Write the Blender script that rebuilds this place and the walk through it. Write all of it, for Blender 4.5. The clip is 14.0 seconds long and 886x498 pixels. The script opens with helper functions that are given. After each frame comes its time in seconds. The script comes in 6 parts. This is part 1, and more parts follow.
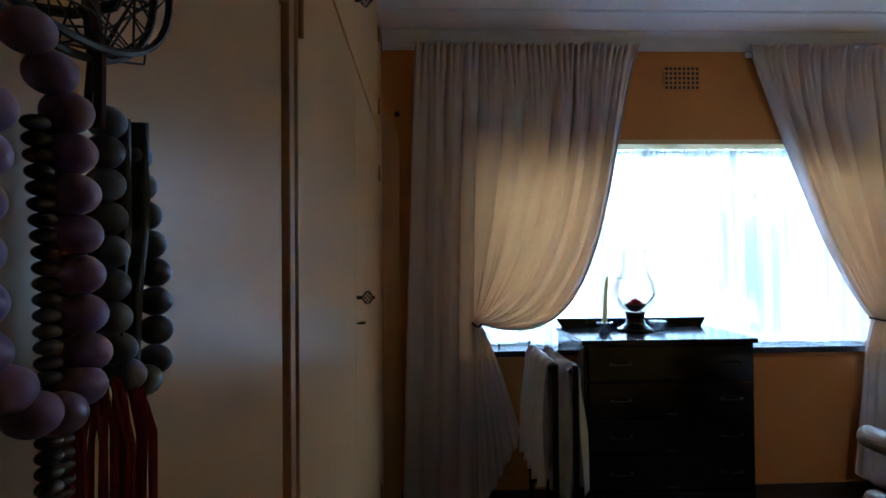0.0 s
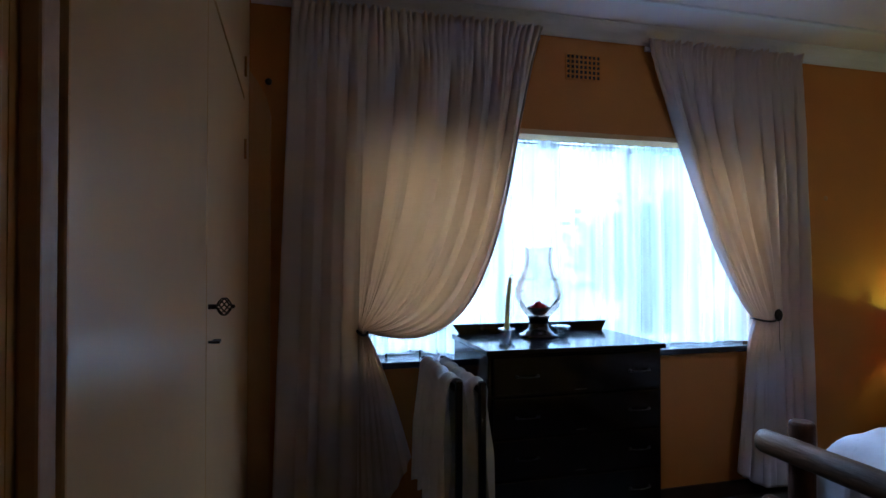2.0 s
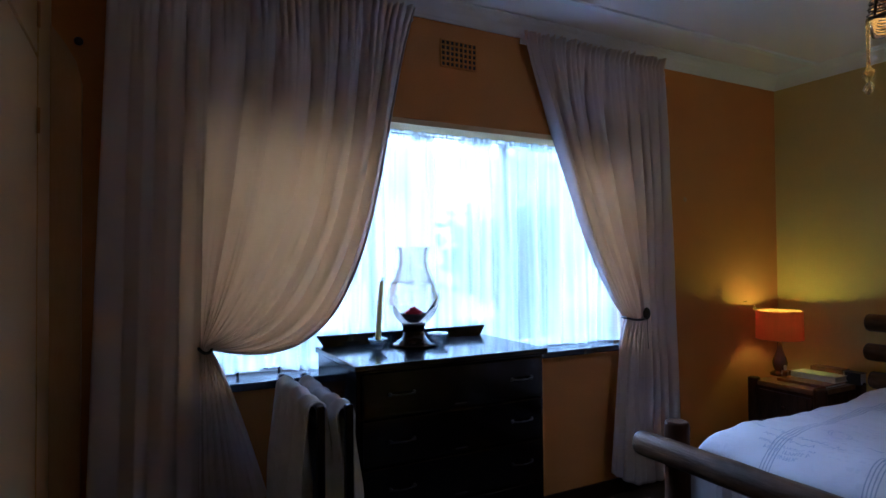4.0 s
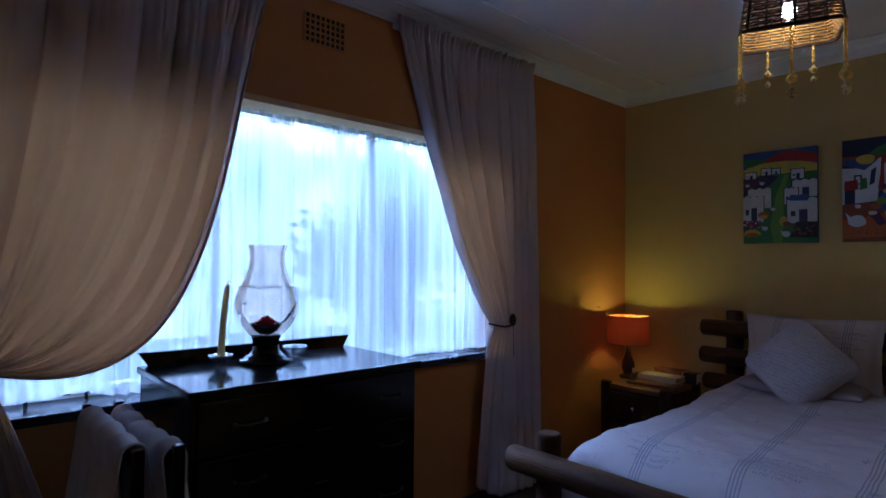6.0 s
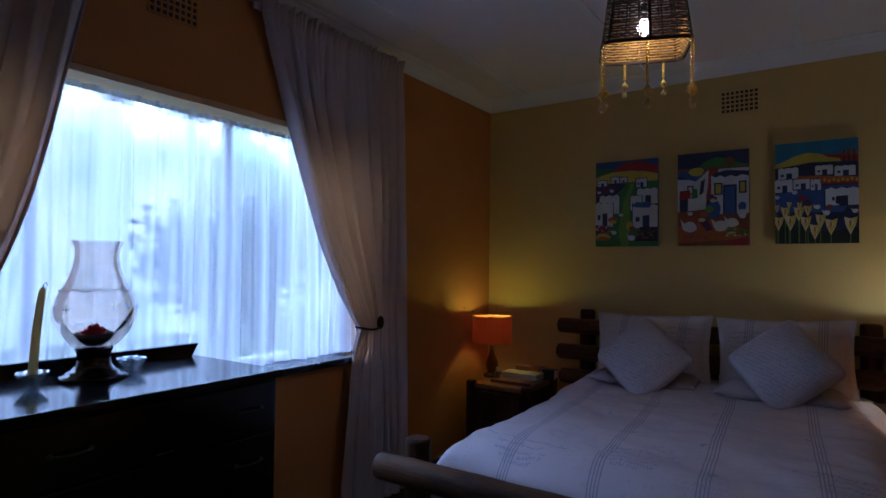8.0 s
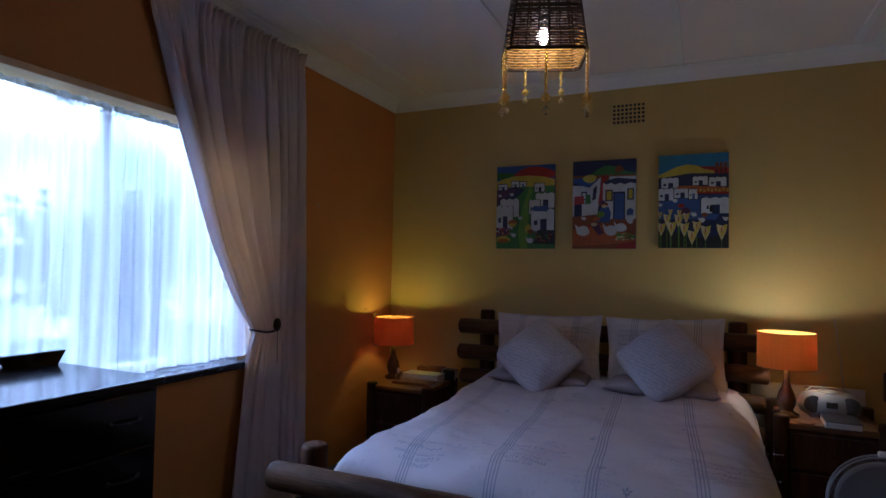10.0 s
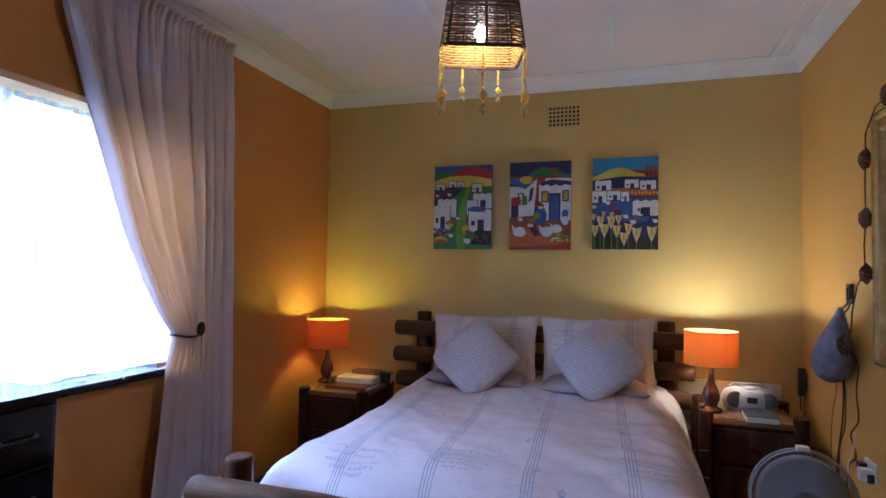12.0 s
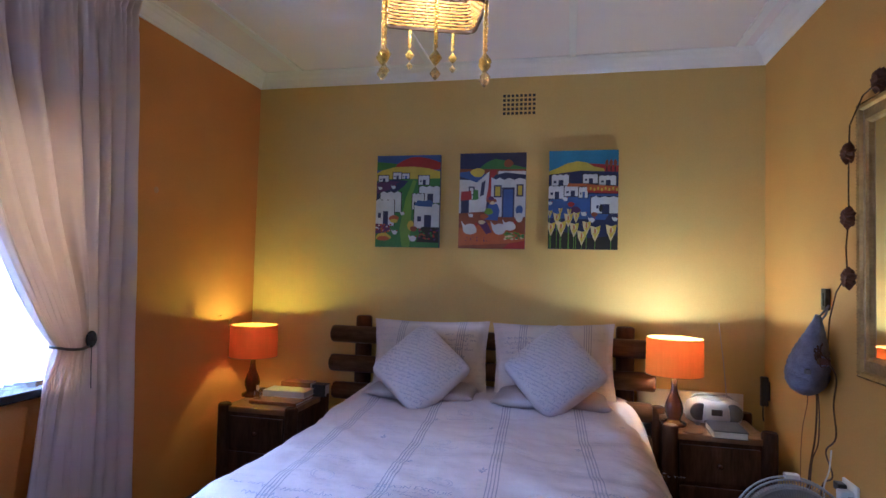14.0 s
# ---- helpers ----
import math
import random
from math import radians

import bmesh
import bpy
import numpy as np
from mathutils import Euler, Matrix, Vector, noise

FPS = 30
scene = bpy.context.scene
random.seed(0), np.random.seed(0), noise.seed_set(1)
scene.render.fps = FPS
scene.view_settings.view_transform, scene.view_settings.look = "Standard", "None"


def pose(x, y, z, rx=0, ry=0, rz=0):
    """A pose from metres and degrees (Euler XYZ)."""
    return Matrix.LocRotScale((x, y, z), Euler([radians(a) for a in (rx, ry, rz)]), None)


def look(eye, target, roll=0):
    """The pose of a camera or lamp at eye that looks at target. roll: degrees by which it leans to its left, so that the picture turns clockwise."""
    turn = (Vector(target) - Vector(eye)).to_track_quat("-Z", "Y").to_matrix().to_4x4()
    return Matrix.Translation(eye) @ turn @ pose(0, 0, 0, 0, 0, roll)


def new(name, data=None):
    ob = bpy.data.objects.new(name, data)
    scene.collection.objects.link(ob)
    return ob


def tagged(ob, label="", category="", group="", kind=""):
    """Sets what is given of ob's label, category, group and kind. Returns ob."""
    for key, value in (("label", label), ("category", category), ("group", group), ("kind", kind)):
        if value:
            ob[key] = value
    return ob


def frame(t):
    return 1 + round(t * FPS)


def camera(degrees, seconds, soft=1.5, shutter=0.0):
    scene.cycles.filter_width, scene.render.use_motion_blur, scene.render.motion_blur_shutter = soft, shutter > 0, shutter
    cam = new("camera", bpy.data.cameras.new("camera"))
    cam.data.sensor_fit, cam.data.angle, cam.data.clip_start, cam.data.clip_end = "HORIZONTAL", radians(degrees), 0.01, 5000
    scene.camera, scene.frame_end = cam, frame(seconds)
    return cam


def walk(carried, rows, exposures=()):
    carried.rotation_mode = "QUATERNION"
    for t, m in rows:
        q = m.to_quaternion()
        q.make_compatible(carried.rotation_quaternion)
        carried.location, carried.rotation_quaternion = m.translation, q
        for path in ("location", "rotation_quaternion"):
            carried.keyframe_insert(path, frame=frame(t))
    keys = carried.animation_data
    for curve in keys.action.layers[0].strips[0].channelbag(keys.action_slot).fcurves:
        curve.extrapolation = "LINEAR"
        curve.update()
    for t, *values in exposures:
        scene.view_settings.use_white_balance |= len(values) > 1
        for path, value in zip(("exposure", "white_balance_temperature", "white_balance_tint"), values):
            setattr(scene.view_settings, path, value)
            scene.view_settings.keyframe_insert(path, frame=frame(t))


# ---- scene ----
cam = camera(75.8, 14.0)
PATH = [
    (0, (-0.036, 0.199, 1.398), (0.041, 2.197, 1.425), -0.5),
    (0.5, (-0.069, 0.327, 1.391), (0.132, 2.317, 1.422), -0.3),
    (1, (-0.058, 0.427, 1.39), (0.245, 2.404, 1.419), -0.2),
    (1.5, (-0.063, 0.539, 1.384), (0.348, 2.496, 1.411), -0.0),
    (2, (-0.056, 0.618, 1.39), (0.457, 2.551, 1.412), 0.1),
    (2.5, (-0.042, 0.676, 1.389), (0.575, 2.578, 1.409), 0.2),
    (3, (-0.018, 0.724, 1.388), (0.701, 2.591, 1.409), 0.3),
    (3.2, (-0.001, 0.753, 1.386), (0.756, 2.604, 1.404), 0.1),
    (5.3, (0.124, 1.076, 1.364), (1.331, 2.67, 1.42), 0.3),
    (5.5, (0.131, 1.094, 1.37), (1.378, 2.657, 1.417), 0.6),
    (6, (0.151, 1.146, 1.369), (1.498, 2.624, 1.419), 0.6),
    (6.5, (0.177, 1.178, 1.373), (1.611, 2.571, 1.425), 0.6),
    (7, (0.195, 1.209, 1.37), (1.713, 2.51, 1.424), 0.7),
    (7.5, (0.201, 1.226, 1.366), (1.795, 2.432, 1.425), 0.7),
    (8, (0.209, 1.228, 1.36), (1.866, 2.346, 1.424), 0.7),
    (8.5, (0.214, 1.234, 1.356), (1.924, 2.268, 1.427), 0.8),
    (9, (0.218, 1.233, 1.357), (1.972, 2.19, 1.43), 0.8),
    (11.3, (0.258, 1.233, 1.366), (2.135, 1.919, 1.441), 1.2),
    (11.5, (0.256, 1.235, 1.368), (2.14, 1.902, 1.444), 1.1),
    (12, (0.299, 1.244, 1.361), (2.198, 1.869, 1.439), 1.1),
    (12.5, (0.376, 1.263, 1.358), (2.287, 1.847, 1.437), 1.2),
    (13, (0.458, 1.299, 1.367), (2.383, 1.835, 1.445), 1.3),
    (13.5, (0.55, 1.327, 1.372), (2.488, 1.813, 1.45), 1.4),
    (14, (0.636, 1.347, 1.368), (2.586, 1.782, 1.448), 1.5),
]
EXPOSURES = [(0.0, 0.9, 5150, 27), (0.8, 0.60, 5100, 29), (3.0, 0.34, 4850, 33), (5.5, -0.22, 4740, 43), (6.5, -0.64, 4860, 46), (9.2, -0.74, 5050, 49), (11.3, 1.12, 5200, 48), (14.0, 1.50, 4980, 49)]
walk(cam, [(t, look(eye, target, roll)) for t, eye, target, roll in PATH], EXPOSURES)

# ---- light ----
world = bpy.data.worlds.new("sky")
scene.world = world
world.use_nodes = True
wn = world.node_tree
sky = wn.nodes.new("ShaderNodeTexSky")
sky.sky_type, sky.sun_disc = "NISHITA", False
sky.sun_elevation, sky.sun_rotation = radians(48), radians(200)
wn.links.new(sky.outputs[0], wn.nodes["Background"].inputs[0])
wn.nodes["Background"].inputs[1].default_value = 0.15
sun = new("sun", bpy.data.lights.new("sun", "SUN"))
sun.data.energy, sun.data.angle, sun.data.color = 3.0, radians(0.5), (1, 0.95, 0.88)
sun.matrix_world = look((0, 0, 9), (2.5, 6.8, 0))
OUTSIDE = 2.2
LAMP1, LAMP2, PEND = 2.0, 4.9, 1.9


# ---- materials ----
def nodes_of(name):
    m = bpy.data.materials.new(name)
    m.use_nodes = True
    return m, m.node_tree.nodes, m.node_tree.links, m.node_tree.nodes["Principled BSDF"]


def mat(name, a, b=None, rough=0.6, metal=0.0, scale=4.0, fine=60.0, bump=0.1, stretch=(1, 1, 1), rnd=0.0, coat=0.0, spec=0.5, rvar=0.08):
    """Two-scale mottled paint, wood, metal or cloth, in object space."""
    m, n, l, p = nodes_of(name)
    b = b or tuple(c * 0.8 for c in a)
    tc = n.new("ShaderNodeTexCoord")
    mp = n.new("ShaderNodeMapping")
    mp.inputs["Scale"].default_value = stretch
    l.new(tc.outputs["Object"], mp.inputs[0])
    n1 = n.new("ShaderNodeTexNoise")
    n1.inputs["Scale"].default_value, n1.inputs["Detail"].default_value = scale, 5
    n2 = n.new("ShaderNodeTexNoise")
    n2.inputs["Scale"].default_value, n2.inputs["Detail"].default_value = fine, 3
    l.new(mp.outputs[0], n1.inputs[0]), l.new(mp.outputs[0], n2.inputs[0])
    add = n.new("ShaderNodeMath")
    add.operation = "MULTIPLY_ADD"
    l.new(n2.outputs[0], add.inputs[0])
    add.inputs[1].default_value = 0.35
    l.new(n1.outputs[0], add.inputs[2])
    ramp = n.new("ShaderNodeMapRange")
    ramp.inputs[1].default_value, ramp.inputs[2].default_value = 0.45, 0.9
    l.new(add.outputs[0], ramp.inputs[0])
    mix = n.new("ShaderNodeMix")
    mix.data_type = "RGBA"
    mix.inputs[6].default_value, mix.inputs[7].default_value = (*a, 1), (*b, 1)
    l.new(ramp.outputs[0], mix.inputs[0])
    out = mix.outputs[2]
    if rnd:
        oi = n.new("ShaderNodeObjectInfo")
        hs = n.new("ShaderNodeHueSaturation")
        mr = n.new("ShaderNodeMapRange")
        mr.inputs[3].default_value, mr.inputs[4].default_value = 1 - rnd, 1 + rnd
        l.new(oi.outputs["Random"], mr.inputs[0]), l.new(mr.outputs[0], hs.inputs["Value"]), l.new(out, hs.inputs["Color"])
        out = hs.outputs[0]
    l.new(out, p.inputs["Base Color"])
    rr = n.new("ShaderNodeMapRange")
    rr.inputs[3].default_value, rr.inputs[4].default_value = max(rough - rvar, 0.02), min(rough + rvar, 1)
    l.new(n2.outputs[0], rr.inputs[0]), l.new(rr.outputs[0], p.inputs["Roughness"])
    p.inputs["Metallic"].default_value = metal
    p.inputs["Coat Weight"].default_value = coat
    p.inputs["Specular IOR Level"].default_value = spec
    if bump:
        bp = n.new("ShaderNodeBump")
        bp.inputs["Strength"].default_value, bp.inputs["Distance"].default_value = bump, 0.01
        l.new(add.outputs[0], bp.inputs["Height"]), l.new(bp.outputs[0], p.inputs["Normal"])
    return m


def cloth(name, a, b, through_light=0.35, weave=500.0, clear=0.0, scale=3.0, warm=None):
    """Woven cloth that lets some light through."""
    m, n, l, p = nodes_of(name)
    tc = n.new("ShaderNodeTexCoord")
    n1 = n.new("ShaderNodeTexNoise")
    n1.inputs["Scale"].default_value = scale
    l.new(tc.outputs["Object"], n1.inputs[0])
    w = n.new("ShaderNodeTexNoise")
    w.inputs["Scale"].default_value = weave
    l.new(tc.outputs["Object"], w.inputs[0])
    mix = n.new("ShaderNodeMix")
    mix.data_type = "RGBA"
    mix.inputs[6].default_value, mix.inputs[7].default_value = (*a, 1), (*b, 1)
    l.new(n1.outputs[0], mix.inputs[0]), l.new(mix.outputs[2], p.inputs["Base Color"])
    p.inputs["Roughness"].default_value = 0.85
    p.inputs["Specular IOR Level"].default_value = 0.2
    bp = n.new("ShaderNodeBump")
    bp.inputs["Strength"].default_value, bp.inputs["Distance"].default_value = 0.15, 0.002
    l.new(w.outputs[0], bp.inputs["Height"]), l.new(bp.outputs[0], p.inputs["Normal"])
    tr = n.new("ShaderNodeBsdfTranslucent")
    if warm:
        tr.inputs[0].default_value = (*warm, 1)
    else:
        l.new(mix.outputs[2], tr.inputs[0])
    ms = n.new("ShaderNodeMixShader")
    ms.inputs[0].default_value = through_light
    l.new(p.outputs[0], ms.inputs[1]), l.new(tr.outputs[0], ms.inputs[2])
    last = ms
    if clear:
        ts = n.new("ShaderNodeBsdfTransparent")
        m2 = n.new("ShaderNodeMixShader")
        m2.inputs[0].default_value = clear
        mp = n.new("ShaderNodeMapping")
        mp.inputs["Scale"].default_value = (15, 0.3, 0.25)
        dn = n.new("ShaderNodeTexNoise")
        dn.inputs["Scale"].default_value, dn.inputs["Detail"].default_value = 1.0, 1.5
        dr = n.new("ShaderNodeMapRange")
        dr.inputs[1].default_value, dr.inputs[2].default_value = 0.38, 0.60
        dr.inputs[3].default_value, dr.inputs[4].default_value = clear - 0.20, clear + 0.20
        l.new(tc.outputs["Object"], mp.inputs[0]), l.new(mp.outputs[0], dn.inputs[0])
        l.new(dn.outputs[0], dr.inputs[0]), l.new(dr.outputs[0], m2.inputs[0])
        l.new(ms.outputs[0], m2.inputs[1]), l.new(ts.outputs[0], m2.inputs[2])
        last = m2
    l.new(last.outputs[0], n["Material Output"].inputs[0])
    return m


def glow(name, color, strength):
    m, n, l, p = nodes_of(name)
    p.inputs["Base Color"].default_value = (*color, 1)
    p.inputs["Emission Color"].default_value = (*color, 1)
    p.inputs["Emission Strength"].default_value = strength
    return m


def glass(name, tint=(0.95, 0.97, 0.97), gloss=0.06, rough=0.02):
    """Thin glass: clear, with a mirror sheen that grows to the rim."""
    m, n, l, p = nodes_of(name)
    ts = n.new("ShaderNodeBsdfTransparent")
    ts.inputs[0].default_value = (*tint, 1)
    gl = n.new("ShaderNodeBsdfGlossy")
    gl.inputs["Roughness"].default_value = rough
    fr = n.new("ShaderNodeLayerWeight")
    fr.inputs[0].default_value = 0.25
    ad = n.new("ShaderNodeMath")
    ad.operation, ad.use_clamp = "MULTIPLY_ADD", True
    ad.inputs[1].default_value, ad.inputs[2].default_value = 0.5, gloss
    l.new(fr.outputs["Fresnel"], ad.inputs[0])
    ms = n.new("ShaderNodeMixShader")
    l.new(ad.outputs[0], ms.inputs[0]), l.new(ts.outputs[0], ms.inputs[1]), l.new(gl.outputs[0], ms.inputs[2])
    l.new(ms.outputs[0], n["Material Output"].inputs[0])
    return m


M_north = mat("orange_paint", (0.60, 0.235, 0.04), (0.52, 0.19, 0.03), 0.7, scale=1.6, fine=120, bump=0.15)
M_east = mat("mustard_paint", (0.62, 0.43, 0.135), (0.55, 0.37, 0.105), 0.7, scale=1.3, fine=120, bump=0.15)
M_south = mat("ochre_paint", (0.64, 0.35, 0.07), (0.56, 0.29, 0.055), 0.7, scale=1.5, fine=120, bump=0.15)
M_white = mat("white_ceiling_paint", (0.80, 0.70, 0.79), (0.75, 0.65, 0.74), 0.8, scale=1.0, fine=90, bump=0.05)
M_cornice = mat("white_cornice_paint", (0.78, 0.74, 0.82), (0.72, 0.68, 0.76), 0.6, scale=3, bump=0.05)
M_reveal = mat("cream_reveal_paint", (0.84, 0.58, 0.31), (0.76, 0.50, 0.26), 0.6, scale=5)
M_floor = mat("dark_carpet", (0.06, 0.045, 0.035), (0.035, 0.027, 0.02), 0.95, scale=8, fine=400, bump=0.6)
M_base = mat("dark_skirting_wood", (0.05, 0.025, 0.015), (0.03, 0.015, 0.01), 0.4, scale=6, fine=90, stretch=(0.2, 1, 1))
M_cup = mat("cream_gloss_enamel", (0.60, 0.345, 0.145), (0.54, 0.305, 0.125), 0.31, scale=1.3, fine=9, bump=0, rvar=0.012, spec=0.35)
M_cupwood = mat("brown_varnished_board", (0.52, 0.29, 0.11), (0.44, 0.22, 0.075), 0.5, scale=4, fine=50, stretch=(3, 1, 0.3), bump=0.05)
M_cupedge = mat("worn_orange_edge", (0.46, 0.23, 0.09), (0.34, 0.15, 0.05), 0.5, scale=8, bump=0.1)
M_black = mat("black_lacquer", (0.0035, 0.003, 0.004), (0.006, 0.0045, 0.006), 0.12, scale=5, fine=50, bump=0.01, rvar=0.03, spec=0.42)
M_slate = mat("black_sill_paint", (0.012, 0.014, 0.018), (0.02, 0.02, 0.024), 0.2, scale=6, bump=0.05)
M_log = mat("dark_stained_log", (0.125, 0.06, 0.028), (0.04, 0.019, 0.010), 0.42, scale=7, fine=40, stretch=(3, 0.5, 3), bump=0.45, rnd=0.12, spec=0.07)
M_logup = mat("dark_stained_post", (0.095, 0.042, 0.022), (0.034, 0.016, 0.010), 0.5, scale=7, fine=40, stretch=(3, 3, 0.5), bump=0.35, rnd=0.12, spec=0.07)
M_logend = mat("cut_log_end", (0.085, 0.042, 0.022), (0.045, 0.022, 0.012), 0.6, spec=0.1, scale=30, fine=90, bump=0.2)
M_ntop = mat("varnished_pine_top", (0.30, 0.14, 0.055), (0.14, 0.06, 0.025), 0.3, scale=5, fine=40, stretch=(3, 0.4, 1), bump=0.1, coat=0.3)
M_turned = mat("turned_dark_wood", (0.09, 0.03, 0.018), (0.035, 0.014, 0.01), 0.2, scale=9, stretch=(1, 1, 0.3), bump=0.05, coat=0.4)
M_iron = mat("dark_wrought_iron", (0.05, 0.042, 0.035), (0.025, 0.02, 0.018), 0.45, 0.8, scale=30, bump=0.3)
M_pewter = mat("tarnished_pewter", (0.085, 0.08, 0.075), (0.05, 0.046, 0.042), 0.5, 0.9, scale=30, bump=0.1)
M_steel = mat("white_steel_frame", (0.65, 0.66, 0.66), (0.55, 0.56, 0.56), 0.5, scale=9, bump=0.05)
M_curtain = cloth("taupe_cotton", (0.72, 0.66, 0.71), (0.66, 0.60, 0.65), 0.34, warm=(0.84, 0.57, 0.31))
M_sheer = cloth("white_voile", (0.86, 0.88, 0.9), (0.8, 0.82, 0.85), 0.6, clear=0.46)
M_towel = mat("white_towelling", (0.62, 0.62, 0.68), (0.52, 0.52, 0.58), 0.95, scale=14, fine=260, bump=0.7)
M_pillow = cloth("mauve_sheet", (0.42, 0.36, 0.37), (0.37, 0.32, 0.33), 0.05)
M_wicker = mat("dark_wicker", (0.036, 0.015, 0.010), (0.012, 0.006, 0.005), 0.5, scale=30, fine=90, bump=0.3)
# Lit copy of the dark wicker: bulb light is put into its honey colour.
M_wickerin = mat("lamplit_wicker", (0.55, 0.32, 0.06), (0.38, 0.20, 0.035), 0.5, scale=30, fine=90, bump=0.3)
M_gilt = mat("antique_gilt", (0.50, 0.32, 0.10), (0.26, 0.15, 0.05), 0.42, 0.6, scale=14, fine=90, bump=0.3)
M_giltd = mat("dark_aged_gilt", (0.30, 0.17, 0.055), (0.05, 0.025, 0.012), 0.4, 0.6, scale=60, fine=160, bump=0.3)
M_pod = mat("dried_seed_pod", (0.19, 0.075, 0.05), (0.10, 0.04, 0.028), 0.9, scale=40, bump=0.6)
M_cord = mat("brown_cord", (0.09, 0.035, 0.02), (0.05, 0.02, 0.014), 0.7, scale=90)
M_whitep = mat("white_plastic", (0.7, 0.69, 0.67), (0.62, 0.61, 0.6), 0.35, scale=6, bump=0.02)
M_blackp = mat("black_plastic", (0.014, 0.014, 0.016), (0.022, 0.022, 0.024), 0.35, scale=9, bump=0.03)
M_silver = mat("silver_plastic", (0.38, 0.39, 0.42), (0.34, 0.35, 0.38), 0.34, 0.2, scale=20, bump=0.02)
M_fan = mat("fan_grey_plastic", (0.22, 0.215, 0.22), (0.18, 0.175, 0.18), 0.45, scale=8, bump=0.05)
M_crochet = mat("blue_grey_crochet", (0.25, 0.27, 0.37), (0.16, 0.17, 0.25), 0.95, scale=25, fine=130, bump=1.0)
M_purple = mat("lilac_wooden_bead", (0.32, 0.205, 0.36), (0.24, 0.15, 0.28), 0.32, scale=40, bump=0.1)
M_greyb = mat("slate_grey_bead", (0.17, 0.18, 0.22), (0.11, 0.12, 0.15), 0.35, scale=40, bump=0.1)
M_ringm = mat("bright_metal_ring", (0.26, 0.235, 0.21), (0.12, 0.105, 0.095), 0.2, 0.4, scale=90, bump=0.1)
M_ringb = mat("brown_disc", (0.11, 0.07, 0.05), (0.07, 0.045, 0.03), 0.35, scale=60, bump=0.1)
M_redt = mat("dark_red_thread", (0.36, 0.022, 0.03), (0.20, 0.012, 0.016), 0.8, scale=60, fine=200, stretch=(3, 3, 0.3), bump=0.5)
M_scarf = mat("dark_satin_ribbon", (0.03, 0.035, 0.045), (0.018, 0.02, 0.027), 0.4, scale=9, stretch=(4, 4, 0.5), bump=0.3)
M_wax = cloth("cream_wax", (0.80, 0.68, 0.38), (0.74, 0.62, 0.33), 0.5)
M_rose = mat("red_rose_petal", (0.60, 0.02, 0.035), (0.34, 0.01, 0.018), 0.6, scale=40, bump=0.3)
M_feather = mat("grey_leaf", (0.08, 0.085, 0.08), (0.03, 0.034, 0.03), 0.7, scale=40, bump=0.4)
M_paper = mat("white_paper_edge", (0.66, 0.64, 0.6), (0.5, 0.48, 0.45), 0.8, scale=9, fine=300, stretch=(1, 1, 12), bump=0.3)
M_bookd = mat("dark_book_cover", (0.03, 0.03, 0.04), (0.02, 0.02, 0.026), 0.4, scale=12)
M_bookr = mat("orange_brown_book_cover", (0.26, 0.08, 0.03), (0.1, 0.04, 0.02), 0.5, scale=18)
M_glass = glass("window_glass")
M_hurr = glass("hurricane_glass", (0.985, 0.90, 0.82), 0.12)
M_cut = glass("cut_glass", (0.8, 0.84, 0.88), 0.25)
M_amber = glass("amber_crystal", (0.95, 0.62, 0.25), 0.22)
M_clearc = glass("clear_crystal", (0.92, 0.85, 0.75), 0.25)
for k_, c_, t_ in ((M_amber, (1.0, 0.76, 0.20), 0.75), (M_clearc, (1.0, 0.86, 0.50), 0.85)):
    b_ = k_.node_tree.nodes["Principled BSDF"]
    b_.inputs["Base Color"].default_value, b_.inputs["Roughness"].default_value, b_.inputs["Transmission Weight"].default_value = (*c_, 1), 0.08, t_
    k_.node_tree.links.new(b_.outputs[0], k_.node_tree.nodes["Material Output"].inputs[0])
M_bulb = glow("bulb_glow", (1.0, 0.86, 0.5), 45)
M_bulbw = glow("amber_bulb_glow", (0.95, 0.85, 0.08), 40)
M_bulbc = glow("cream_bulb_glow", (1.0, 0.95, 0.55), 45)
M_hall = mat("hall_paint", (0.45, 0.33, 0.18), (0.4, 0.29, 0.15), 0.7)
M_leaf = mat("garden_leaf", (0.07, 0.12, 0.035), (0.04, 0.08, 0.02), 0.6, scale=3, bump=0)
M_lawn = mat("lawn", (0.08, 0.12, 0.035), (0.05, 0.08, 0.022), 0.9, scale=0.8, fine=30, bump=0.5)
M_bark = mat("tree_bark", (0.12, 0.08, 0.055), (0.06, 0.04, 0.03), 0.9, scale=6, bump=0.8)

m, n, l, p = nodes_of("mirror_silver")
p.inputs["Base Color"].default_value, p.inputs["Metallic"].default_value, p.inputs["Roughness"].default_value = (0.8, 0.8, 0.78, 1), 1, 0.03
M_mirror = m


